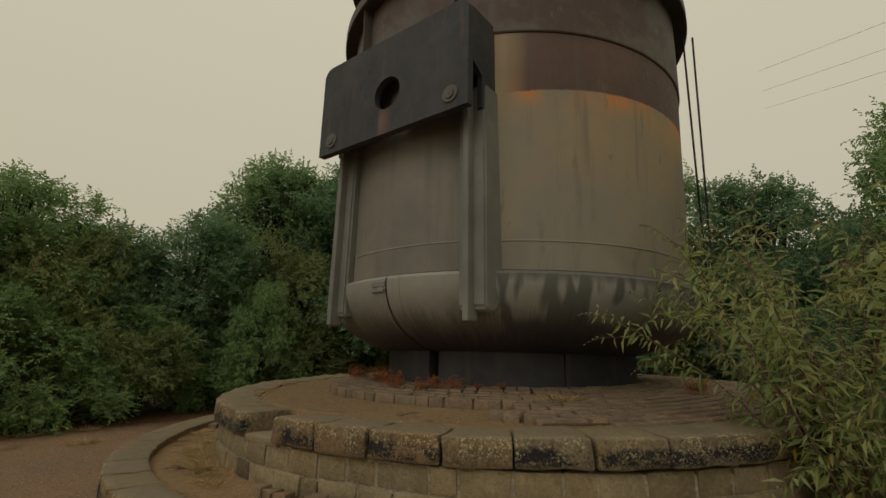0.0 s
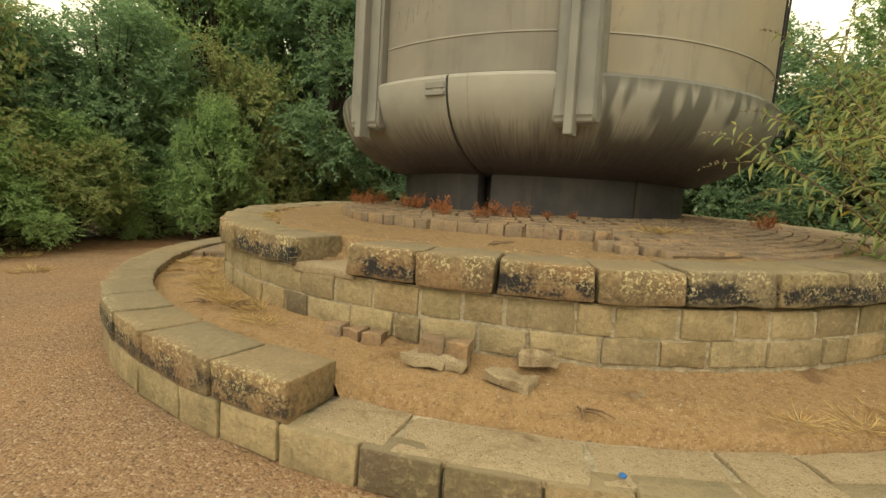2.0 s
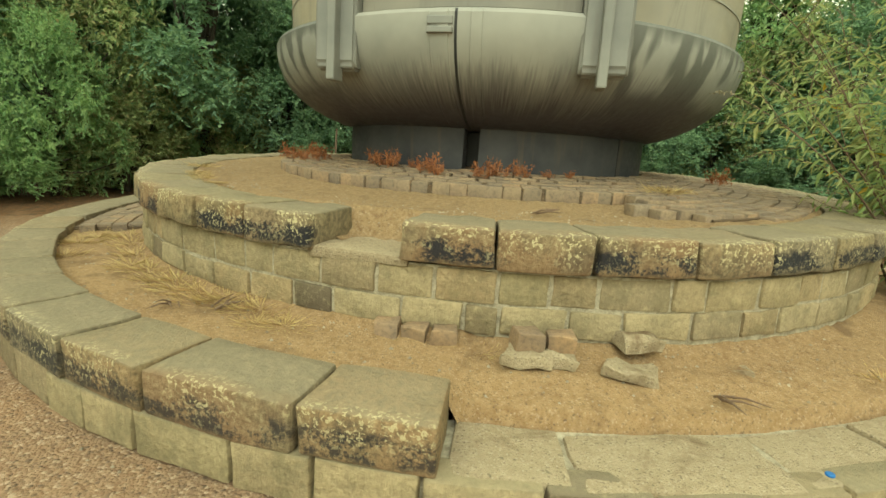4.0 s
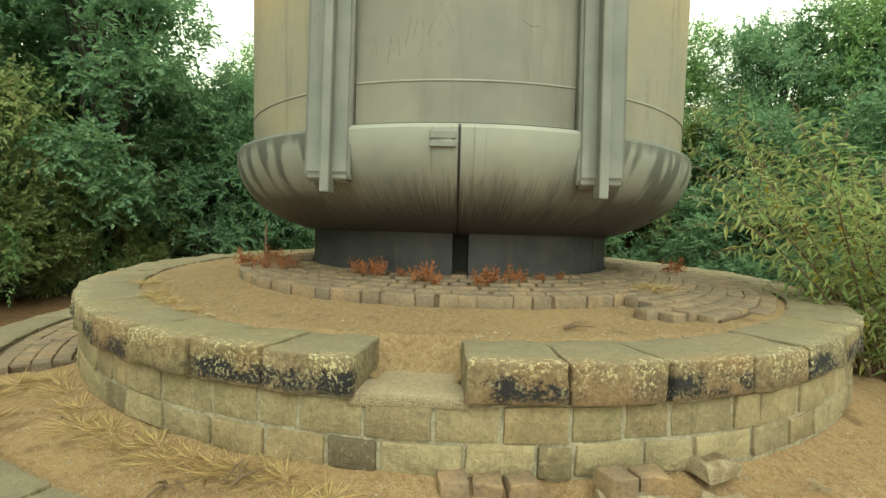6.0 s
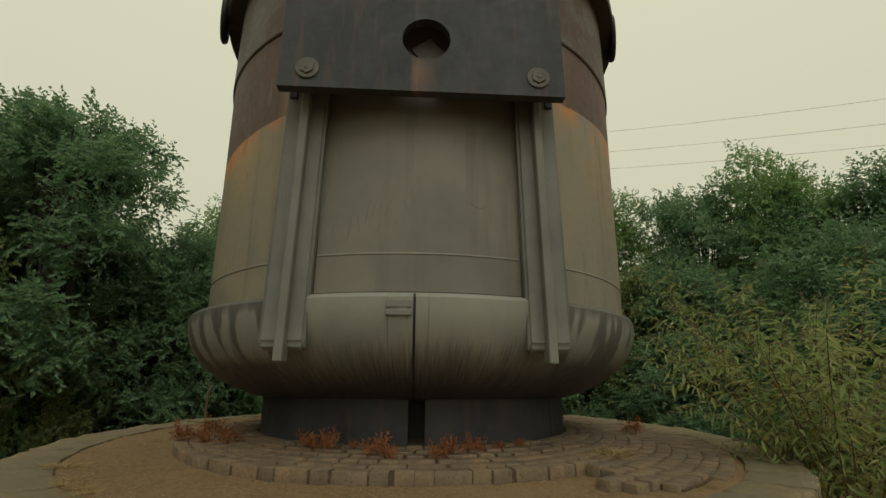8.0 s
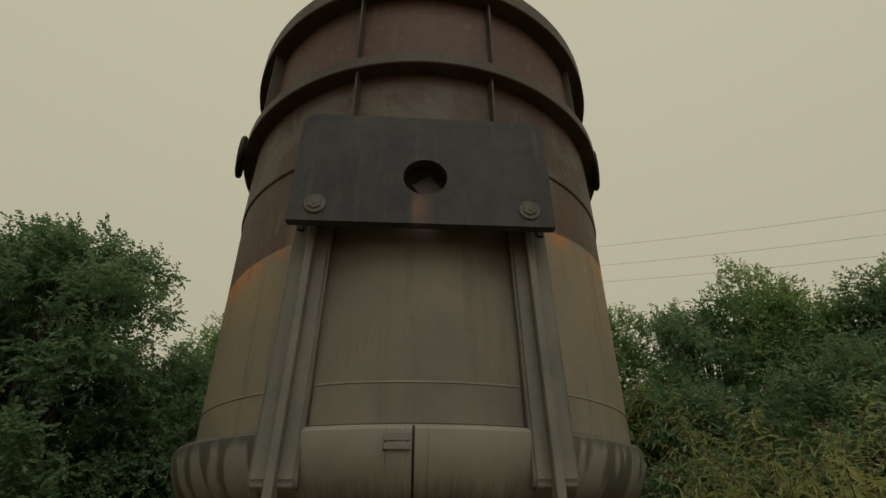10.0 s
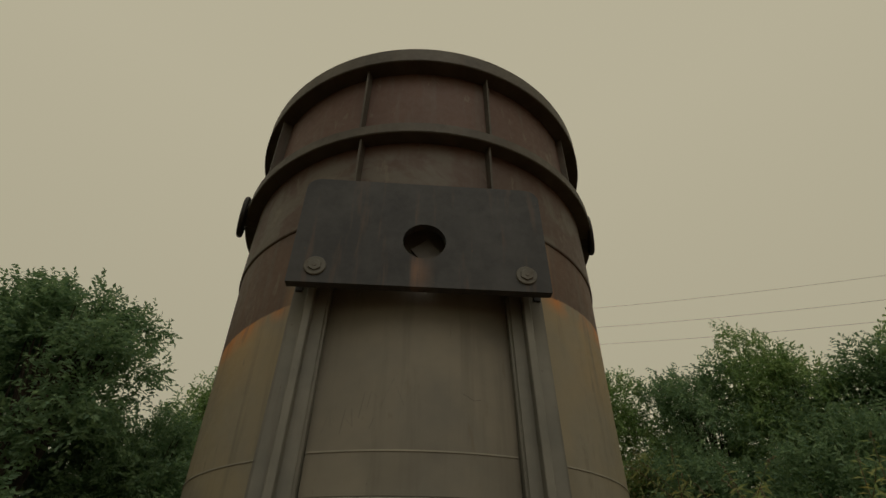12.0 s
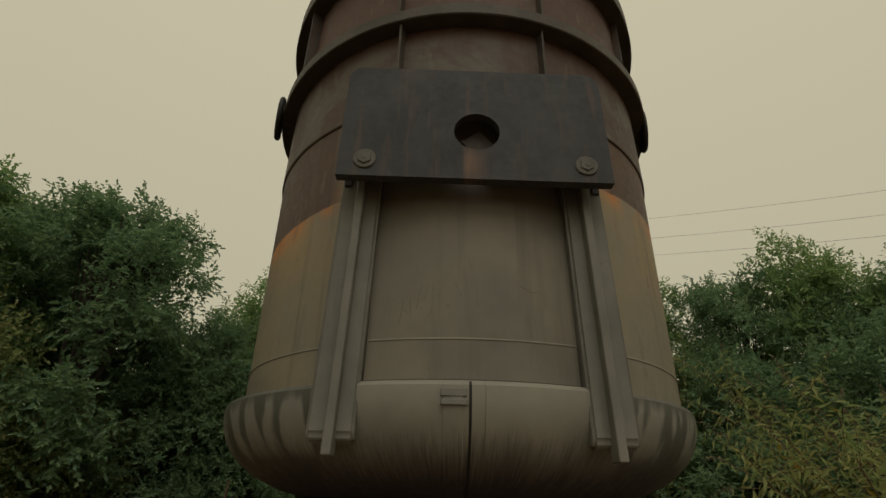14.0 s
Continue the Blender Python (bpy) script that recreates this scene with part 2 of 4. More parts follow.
def shell_material():
    """Painted steel: grey-beige below, a rusty band, mottled grey over brown on top."""
    g = Graph("weathered_painted_steel", 0.62, 0.0, 0.35)
    p = g.obj()
    x, y, z = g.axis(p, 0), g.axis(p, 1), g.axis(p, 2)
    wob = g.noise(p, 1.1, 3, 0.55)
    mott = g.noise(p, 0.75, 4, 0.6, 0.3)
    fine = g.noise(p, 12, 6, 0.7)
    run = g.noise(g.stretch(p, 3.0, 3.0, 0.22), 2.2, 4, 0.6)
    lower = g.mix(g.ramp(mott, (0.36, 0), (0.66, 1)), (0.150, 0.144, 0.128), (0.220, 0.202, 0.163))
    flank = g.ramp_lin(g.math("ABSOLUTE", y), 1.10, 1.16)
    cream = g.mix(g.ramp(g.noise(p, 0.9, 4, 0.6, 0.4), (0.36, 0), (0.64, 1)), (0.235, 0.215, 0.170), (0.290, 0.245, 0.160))
    lower = g.mix(g.math("MULTIPLY", flank, 0.8), lower, cream)
    ochre = g.math("MULTIPLY", g.ramp_lin(z, 3.2, 4.2), g.ramp(g.noise(p, 0.62, 3, 0.5), (0.36, 0), (0.56, 0.8)))
    ochre = g.math("MULTIPLY", ochre, flank)
    lower = g.mix(ochre, lower, (0.42, 0.27, 0.10))
    level = g.math("SUBTRACT", z, g.math("MULTIPLY", y, 0.09))
    edge = g.math("ADD", level, g.math("MULTIPLY", g.math("SUBTRACT", fine, 0.5), 0.03))
    hot = g.math("MULTIPLY", g.band(g.math("ADD", level, g.math("MULTIPLY", wob, 0.3)), 4.22, 4.6, 0.10), g.ramp(g.noise(p, 1.25, 3, 0.6), (0.42, 0.0), (0.60, 0.8)))
    side = g.math("SUBTRACT", 1.0, g.ramp_lin(x, 2.05, 2.2))
    lower = g.mix(g.math("MULTIPLY", hot, side), lower, (0.56, 0.20, 0.045))
    brown = g.mix(g.ramp(mott, (0.35, 0), (0.65, 1)), (0.085, 0.053, 0.04), (0.125, 0.075, 0.054))
    upper = g.mix(g.ramp(g.noise(p, 1.5, 4, 0.6, 0.4), (0.44, 0), (0.54, 1)), (0.082, 0.053, 0.043), (0.108, 0.092, 0.077))
    top = g.mix(g.ramp(mott, (0.3, 0), (0.7, 1)), (0.080, 0.045, 0.037), (0.115, 0.065, 0.05))
    col = g.mix(g.math("MULTIPLY", g.ramp_lin(edge, 4.21, 4.23), side), lower, brown)
    col = g.mix(g.ramp_lin(z, 5.08, 5.09), col, upper)
    col = g.mix(g.ramp_lin(g.math("ADD", z, g.math("MULTIPLY", wob, 0.5)), 6.2, 6.4), col, top)
    col = g.mix(g.ramp(run, (0.54, 0.0), (0.72, 0.45)), col, (0.11, 0.10, 0.085))
    scuff = g.ramp(g.noise(g.stretch(p, 1.6, 1.6, 0.5), 3.0, 5, 0.7, 0.6), (0.60, 0.0), (0.66, 0.5))
    col = g.mix(scuff, col, (0.15, 0.13, 0.10))
    patch = g.math("MULTIPLY", g.band(g.math("ADD", z, g.math("MULTIPLY", wob, 0.5)), 2.55, 2.95, 0.06), g.ramp(g.noise(p, 1.0, 2, 0.5), (0.5, 0.0), (0.6, 0.3)))
    col = g.mix(patch, col, (0.11, 0.105, 0.09))
    specks = g.ramp(g.cells(p, 5.0), (0.02, 0.8), (0.035, 0.0))
    col = g.mix(specks, col, (0.07, 0.055, 0.045))
    g.bump(g.math("ADD", g.noise(p, 2.5, 3, 0.5), g.math("MULTIPLY", fine, 0.25)), 0.25, 0.02)
    return g.done(col, g.ramp(fine, (0.3, 0.52), (0.7, 0.74)))


SHELL = shell_material()


def bowl_material():
    """The bowl: pale paint with dark run marks down the flanks; soot and painted-in shade darken the underside."""
    g = Graph("run_stained_steel", 0.55, 0.0, 0.4)
    p = g.obj()
    x, y, z = g.axis(p, 0), g.axis(p, 1), g.axis(p, 2)
    ang = g.math("ARCTAN2", y, x)
    ring = g.n.new("ShaderNodeCombineXYZ")
    g.l.new(ang, ring.inputs[0])
    g.l.new(g.math("MULTIPLY", z, 0.10), ring.inputs[1])
    runs = g.noise(ring.outputs[0], 9.0, 2, 0.55)
    lines = g.noise(g.stretch(ring.outputs[0], 1, 0.35, 1), 130.0, 2, 0.5)
    mott = g.noise(p, 1.4, 4, 0.6)
    fine = g.noise(p, 16, 5, 0.7)
    pale = g.mix(g.ramp(mott, (0.35, 0), (0.65, 1)), (0.200, 0.200, 0.180), (0.275, 0.268, 0.232))
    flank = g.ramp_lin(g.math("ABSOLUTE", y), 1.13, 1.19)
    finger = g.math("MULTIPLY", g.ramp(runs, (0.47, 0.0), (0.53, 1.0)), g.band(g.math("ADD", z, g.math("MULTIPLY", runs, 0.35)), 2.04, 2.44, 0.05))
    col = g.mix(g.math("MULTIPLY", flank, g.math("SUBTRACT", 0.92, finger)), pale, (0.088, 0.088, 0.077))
    # below about z 2: streaky soot plus the bulge's own shade, put into the colour
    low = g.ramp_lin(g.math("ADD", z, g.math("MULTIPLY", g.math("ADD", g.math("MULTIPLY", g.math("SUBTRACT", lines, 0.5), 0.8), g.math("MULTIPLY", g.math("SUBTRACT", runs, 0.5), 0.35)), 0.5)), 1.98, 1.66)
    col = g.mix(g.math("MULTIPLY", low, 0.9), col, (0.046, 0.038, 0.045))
    g.bump(g.math("ADD", mott, g.math("MULTIPLY", fine, 0.3)), 0.25, 0.015)
    return g.done(col, g.ramp(fine, (0.3, 0.45), (0.7, 0.66)))


BOWL = bowl_material()


def steel_material(name, a, b, rust, amount, rough=0.55, streak=False):
    g = Graph(name, rough, 0.0, 0.25)
    p = g.obj()
    mott, fine = g.noise(p, 2.2, 4, 0.6), g.noise(p, 18, 5, 0.7)
    run = g.noise(g.stretch(p, 4, 4, 0.4), 2.0, 4, 0.6)
    col = g.mix(g.ramp(mott, (0.35, 0), (0.65, 1)), a, b)
    col = g.mix(g.ramp(run, (0.56, 0.0), (0.72, amount)), col, rust)
    if streak:
        wide = g.math("ABSOLUTE", g.math("ADD", g.axis(p, 1), g.math("MULTIPLY", g.math("SUBTRACT", run, 0.5), 0.35)))
        fall = g.math("MULTIPLY", g.ramp_lin(wide, 0.13, 0.01), g.band(g.axis(p, 2), 3.95, 4.27, 0.12))
        col = g.mix(g.math("MULTIPLY", fall, g.ramp(run, (0.35, 0.1), (0.6, 0.75))), col, (0.19, 0.115, 0.08))
    pits = g.ramp(g.cells(p, 6.0), (0.03, 0.9), (0.05, 0.0))
    col = g.mix(pits, col, rust)
    g.bump(g.math("ADD", mott, g.math("MULTIPLY", fine, 0.4)), 0.3, 0.012)
    return g.done(col, g.ramp(fine, (0.3, rough - 0.08), (0.7, rough + 0.14)))


PLATE = steel_material("dark_grey_painted_steel", (0.036, 0.038, 0.043), (0.058, 0.059, 0.063), (0.12, 0.078, 0.057), 0.5, 0.58, True)
BOLT = steel_material("bolt_steel", (0.085, 0.083, 0.076), (0.15, 0.145, 0.13), (0.08, 0.06, 0.045), 0.5)
RAIL = steel_material("grey_rail_steel", (0.155, 0.156, 0.143), (0.205, 0.202, 0.180), (0.12, 0.10, 0.08), 0.35)
RING = steel_material("dark_ring_steel", (0.062, 0.054, 0.047), (0.095, 0.085, 0.071), (0.085, 0.05, 0.038), 0.5)
BASE = steel_material("sooty_base_steel", (0.034, 0.035, 0.042), (0.060, 0.058, 0.062), (0.10, 0.075, 0.055), 0.6)
BEAD = steel_material("pale_weld_bead", (0.24, 0.235, 0.205), (0.30, 0.285, 0.24), (0.2, 0.17, 0.13), 0.3)
DARK = steel_material("black_steel", (0.02, 0.02, 0.02), (0.03, 0.03, 0.03), (0.04, 0.03, 0.025), 0.3)


def leaf_material(name, tones, clear=0.5):
    g = Graph(name, 0.6, spec=0.3)
    k = g.math("FRACT", g.math("ADD", g.island(), g.math("MULTIPLY", g.rand(), 0.25)))
    col = g.ramp(k, *[(i / (len(tones) - 1), c) for i, c in enumerate(tones)])
    p = g.pos()
    col = g.mix(g.ramp(g.noise(p, 1.5, 3, 0.6), (0.36, 0.0), (0.64, 1.0)), g.mix(1.0, col, (0.85, 0.88, 0.82), "MULTIPLY"), g.mix(1.0, col, (1.0, 1.0, 0.9), "MULTIPLY"))
    g.put(col, g.bsdf.inputs["Base Color"])
    back, both = g.n.new("ShaderNodeBsdfTranslucent"), g.n.new("ShaderNodeMixShader")
    g.put(col, back.inputs["Color"])
    both.inputs[0].default_value = clear
    g.l.new(g.bsdf.outputs[0], both.inputs[1])
    g.l.new(back.outputs[0], both.inputs[2])
    g.l.new(both.outputs[0], g.out.inputs["Surface"])
    return g.mat


LEAF_DARK = leaf_material("dark_green_leaves", [(0.132, 0.220, 0.125), (0.182, 0.288, 0.160), (0.244, 0.352, 0.185), (0.171, 0.281, 0.201)])
LEAF_MID = leaf_material("mid_green_leaves", [(0.171, 0.288, 0.125), (0.248, 0.380, 0.156), (0.336, 0.446, 0.185), (0.226, 0.336, 0.178)])
LEAF_OLIVE = leaf_material("olive_leaves", [(0.187, 0.248, 0.102), (0.259, 0.314, 0.130), (0.330, 0.380, 0.160), (0.330, 0.270, 0.134)])
LEAF_BUDD = leaf_material("grey_green_leaves", [(0.255, 0.345, 0.133), (0.325, 0.400, 0.162), (0.405, 0.460, 0.220), (0.430, 0.415, 0.162), (0.310, 0.380, 0.180)])
LEAF_YELLOW = leaf_material("yellowing_leaves", [(0.40, 0.28, 0.03), (0.32, 0.24, 0.04)])
SEEDHEAD = leaf_material("dry_seed_heads", [(0.20, 0.17, 0.11), (0.26, 0.22, 0.15)], 0.2)
STRAW = leaf_material("dry_straw", [(0.42, 0.30, 0.13), (0.50, 0.38, 0.18), (0.34, 0.20, 0.09)], 0.2)
RUSTWEED = leaf_material("red_brown_weeds", [(0.30, 0.11, 0.045), (0.36, 0.15, 0.06), (0.24, 0.09, 0.05)], 0.2)


def bark_material():
    g = Graph("bark", 0.9, spec=0.2)
    p = g.pos()
    n = g.noise(g.stretch(p, 1, 1, 0.25), 22, 5, 0.7)
    g.bump(n, 0.8, 0.02)
    return g.done(g.mix(g.ramp(n, (0.35, 0), (0.65, 1)), (0.03, 0.026, 0.02), (0.085, 0.07, 0.055)))


BARK = bark_material()
STEM = steel_material("woody_stems", (0.12, 0.075, 0.05), (0.17, 0.12, 0.08), (0.08, 0.05, 0.035), 0.4, 0.8)

# ---- the plan: everything round stands about one upright axis ----
AX, FRONT = (-0.874, 8.851), -123.84
PLAN = pose(AX[0], AX[1], 0, 0, 0, FRONT)      # local +x faces the guide rails
LOWER_RISE = 0.6
GAP_FROM = -7.6                                # where the missing coping block begins


def at(r, th, z=0.0, spin=0.0):
    """A pose in the plan's frame: radius, degrees from the front, height; local x points outwards."""
    return pose(0, 0, 0, 0, 0, th) @ pose(r, 0, z, 0, 0, spin)


def rise(th):
    """The masonry climbs gently with the ground towards the back."""
    return 0.15 * max(0.0, 0.906 - math.cos(radians(th)))


def climb(lift, th, r):
    """Degrees by which a stone follows that climb along its ring."""
    return math.degrees(math.atan(lift * 0.15 * math.sin(radians(th)) / r)) if rise(th) > 0 else 0.0


def mesh_of(name, bm, material, smooth=False):
    me = bpy.data.meshes.new(name)
    bmesh.ops.recalc_face_normals(bm, faces=bm.faces)
    bm.to_mesh(me)
    bm.free()
    me.materials.append(material)
    if smooth:
        me.polygons.foreach_set("use_smooth", [True] * len(me.polygons))
        me.set_sharp_from_angle(angle=radians(26))
    return me


def part(name, bm, material, parent, label="", smooth=False):
    ob = new(name, mesh_of(name, bm, material, smooth))
    ob.parent = parent
    return tagged(ob, label)


def thing(name, label, category, m=None, group="", kind=""):
    ob = new(name)
    ob.empty_display_size = 0.2
    ob.matrix_world = PLAN if m is None else m
    return tagged(ob, label, category, group, kind)


def box(bm, x0, x1, y0, y1, z0, z1, bevel=0.0, m=None):
    geo = bmesh.ops.create_cube(bm, size=1)["verts"]
    for v in geo:
        v.co = Vector(((x0 + x1) / 2 + v.co.x * (x1 - x0), (y0 + y1) / 2 + v.co.y * (y1 - y0), (z0 + z1) / 2 + v.co.z * (z1 - z0)))
    if bevel:
        edges = list({e for v in geo for e in v.link_edges})
        geo = list({v for f in bmesh.ops.bevel(bm, geom=edges, offset=bevel, segments=2, affect="EDGES", profile=0.5)["faces"] for v in f.verts})
    if m is not None:
        bmesh.ops.transform(bm, matrix=m, verts=geo)
    return geo


def revolve(bm, profile, th0=-180.0, th1=180.0, n=128, cap=True):
    """Turn a closed profile of (r, z) about the axis between two angles."""
    full = th1 - th0 >= 359.9
    steps = n if full else n + 1
    rings = [[bm.verts.new((r * math.cos(a), r * math.sin(a), z)) for r, z in profile]
             for a in (radians(th0 + (th1 - th0) * k / n) for k in range(steps))]
    m = len(profile)
    for k in range(n):
        a, b = rings[k], rings[(k + 1) % steps]
        for j in range(m):
            bm.faces.new((a[j], a[(j + 1) % m], b[(j + 1) % m], b[j]))
    if cap and not full:
        bm.faces.new(rings[0])
        bm.faces.new(rings[-1][::-1])
    return rings


def tube(bm, points, radii, sides=6):
    rows = []
    for k, p in enumerate(points):
        p = Vector(p)
        d = (Vector(points[min(k + 1, len(points) - 1)]) - Vector(points[max(k - 1, 0)])).normalized()
        a = d.orthogonal().normalized()
        b = d.cross(a)
        rows.append([bm.verts.new(p + radii[k] * (math.cos(t) * a + math.sin(t) * b)) for t in (2 * math.pi * j / sides for j in range(sides))])
    for r0, r1 in zip(rows, rows[1:]):
        for j in range(sides):
            bm.faces.new((r0[j], r0[(j + 1) % sides], r1[(j + 1) % sides], r1[j]))
    bm.faces.new(rows[0][::-1])
    bm.faces.new(rows[-1])


def disc(bm, m, r, depth, sides=28, bevel=0.01):
    """A bevelled round plate from local z = 0 to depth."""
    prof = [(0.0001, 0), (r - bevel, 0), (r, bevel), (r, depth - bevel), (r - bevel, depth), (0.0001, depth)]
    vs = [v for ring in revolve(bm, prof, n=sides) for v in ring]
    bmesh.ops.transform(bm, matrix=m, verts=vs)


# ---- ground ----
def sheet(name, material, radii, sides, height, wobble, seed):
    """A round sheet of ground out to the last radius."""
    rnd = random.Random(seed)
    bm = bmesh.new()
    rows = []
    for r in radii:
        rows.append([bm.verts.new((r * math.cos(a), r * math.sin(a), height(r, math.degrees(a)) + rnd.uniform(-wobble, wobble) * min(1.0, r / 4)))
                     for a in (2 * math.pi * (k + 0.5) / sides - math.pi for k in range(sides))])
    for a, b in zip(rows, rows[1:]):
        for k in range(sides):
            bm.faces.new((a[k], b[k], b[(k + 1) % sides], a[(k + 1) % sides]))
    return new(name, mesh_of(name, bm, material, True))


ground = sheet("ground", GROUND, [0.5, 4.5, 4.9, 5.3, 6, 7, 8.5, 10, 12, 15, 20, 30, 60, 150, 600, 2500], 96, lambda r, a: 0.0 if r < 40 else -0.2, 0.012, 3)
ground.matrix_world = PLAN
tagged(ground, "brown gravel path with leaf litter under the trees", "ground", kind="structure")


def terrace_height(r, a):
    bare = a > 6 or a < -170
    low = 0.30 if bare else 0.33
    if bare:
        low -= 0.04 * max(0.0, min(1.0, (r - 4.15) / 0.2))
        if r > 4.39:
            low = 0.20 if r < 4.42 else 0.10
    low += LOWER_RISE * rise(a)
    return low + 0.07 * max(0.0, 1 - (r - 3.75) / 0.22) if r < 3.95 else low


terrace = sheet("terrace", GRAVEL, [3.7, 3.8, 3.86, 3.92, 4.0, 4.1, 4.2, 4.3, 4.37, 4.40, 4.46], 240, terrace_height, 0.012, 4)
terrace.matrix_world = PLAN
tagged(terrace, "ochre gravel terrace between two stone ring walls", "terrace", kind="structure")


def platform_height(r, a):
    gap = max(0.0, min(1.0, (4.5 - abs(a + 3.75)) / 0.7)) * max(0.0, min(1.0, (r - 3.30) / 0.14))
    edge = max(0.0, min(1.0, (r - 3.40) / 0.08))
    return 0.925 + 0.058 * max(0.0, min(1.0, (2.95 - r) / 0.4)) - 0.195 * gap - 0.10 * edge * (1 - gap) + rise(a) * min(1.0, r / 3.4)


platform = sheet("platform", BED, [0.6, 1.6, 2.4, 2.7, 2.85, 3.0, 3.15, 3.3, 3.36, 3.42, 3.5, 3.62], 300, platform_height, 0.010, 5)
platform.matrix_world = PLAN
tagged(platform, "ochre gravel bed inside the upper coping ring", "gravel bed", kind="structure")


# ---- the steel ladle ----
ladle = thing("steel_ladle", "tall weathered grey and rust-brown steel ladle on a stone plinth", "ladle", pose(AX[0], AX[1], 0, 0, 0, FRONT))

def lean(bm):
    """The shell sits a little off the middle of its base."""
    for v in bm.verts:
        v.co.y += 0.035


for a, b in ((2.6, 51.0), (51.5, 176.0), (178.0, 264.0), (266.0, 357.8)):
    bm = bmesh.new()
    revolve(bm, [(1.60, 1.10), (1.76, 1.10), (1.77, 1.12), (1.77, 1.60), (1.60, 1.60)], a, b, max(10, int((b - a) / 3)))
    part("base_segment", bm, BASE, ladle, "sooty dark steel base segment", True)

bm = bmesh.new()
outer = [(1.55, 1.50), (1.74, 1.52), (1.90, 1.555), (2.06, 1.615), (2.22, 1.69), (2.36, 1.785), (2.46, 1.88), (2.535, 1.99), (2.58, 2.10), (2.602, 2.20), (2.605, 2.29), (2.59, 2.318), (2.56, 2.328)]
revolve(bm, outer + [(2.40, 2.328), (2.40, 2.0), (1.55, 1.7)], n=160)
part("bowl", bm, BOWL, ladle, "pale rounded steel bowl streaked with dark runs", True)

bm = bmesh.new()
revolve(bm, [(2.36, 2.25), (2.468, 2.25), (2.500, 4.2), (2.520, 5.08), (2.36, 5.08)], n=160)
lean(bm)
part("shell", bm, SHELL, ladle, "grey-beige painted shell with a rust-brown band", True)
bm = bmesh.new()
revolve(bm, [(2.36, 5.085), (2.532, 5.085), (2.542, 5.10), (2.545, 7.68), (2.36, 7.68)], n=160)
lean(bm)
part("upper_shell", bm, SHELL, ladle, "mottled brown and grey upper shell", True)
for z, r in ((2.655, 0.008), (2.338, 0.012)):
    bm = bmesh.new()
    revolve(bm, [(2.44, z - 0.010), (2.474 + r, z - 0.006), (2.474 + r, z + 0.006), (2.44, z + 0.010)], n=160)
    lean(bm)
    part("weld_bead", bm, BEAD if z > 2.5 else DARK, ladle, "thin pale weld line" if z > 2.5 else "dark open seam", True)


bm = bmesh.new()
revolve(bm, [(2.42, 2.338), (2.510, 2.338), (2.515, 2.345), (2.515, 4.62), (2.42, 4.62)], -19.6, 19.6, 40)
panel = part("front_panel", bm, SHELL, ladle, "curved grey front panel between the guide rails", True)
bm = bmesh.new()
revolve(bm, [(2.505, 2.645), (2.522, 2.649), (2.522, 2.661), (2.505, 2.665)], -19.4, 19.4, 40)
part("weld_bead", bm, BEAD, panel, "thin pale weld line", True)
bm = bmesh.new()
revolve(bm, [(0.3, 1.05), (1.52, 1.05), (1.52, 1.60), (0.3, 1.60)], n=64)
part("inner_plinth", bm, DARK, ladle, "black inner plinth drum", True)


def ring_band(z0, z1, r):
    bm = bmesh.new()
    revolve(bm, [(2.47, z0), (r - 0.012, z0), (r, z0 + 0.012), (r, z1 - 0.02), (r - 0.02, z1), (2.47, z1)], n=144)
    lean(bm)
    return bm


part("stiffening_ring", ring_band(6.17, 6.35, 2.725), RING, ladle, "dark steel stiffening ring", True)
part("rim_ring", ring_band(7.62, 7.92, 2.76), RING, ladle, "dark steel rim ring", True)


def fin(th, z0, z1, deep0, deep1):
    bm = bmesh.new()
    vs = [bm.verts.new((x, y, z)) for y in (-0.012, 0.012) for x, z in ((2.46, z0), (2.485 + deep0, z0), (2.485 + deep1, z1), (2.46, z1))]
    for f in ((0, 1, 2, 3), (7, 6, 5, 4), (0, 4, 5, 1), (1, 5, 6, 2), (2, 6, 7, 3), (3, 7, 4, 0)):
        bm.faces.new([vs[k] for k in f])
    bmesh.ops.transform(bm, matrix=pose(0, 0, 0, 0, 0, th), verts=vs)
    part("fin", bm, RING, ladle)


for k in range(10):
    fin(18 + 36 * k, 6.35, 7.62, 0.16, 0.18)
for th in (-17, 17):
    fin(th, 5.1, 6.17, 0.16, 0.18)


def trunnion(th):
    m = pose(0, 0, 0, 0, 0, th) @ pose(2.46, 0, 6.28, 0, 90, 0)
    bm = bmesh.new()
    disc(bm, m, 0.13, 0.25, 24)
    boss = part("trunnion", bm, RING, ladle)
    bm = bmesh.new()
    disc(bm, m @ pose(0, 0, 0.24), 0.31, 0.07, 36, 0.02)
    part("end_disc", bm, DARK, boss, "black round end disc", True)


trunnion(-72)
trunnion(72)


def splay(bm, s):
    """The rails spread slightly towards the foot."""
    for v in bm.verts:
        v.co.y += s * 0.012 * max(0.0, 4.3 - v.co.z)


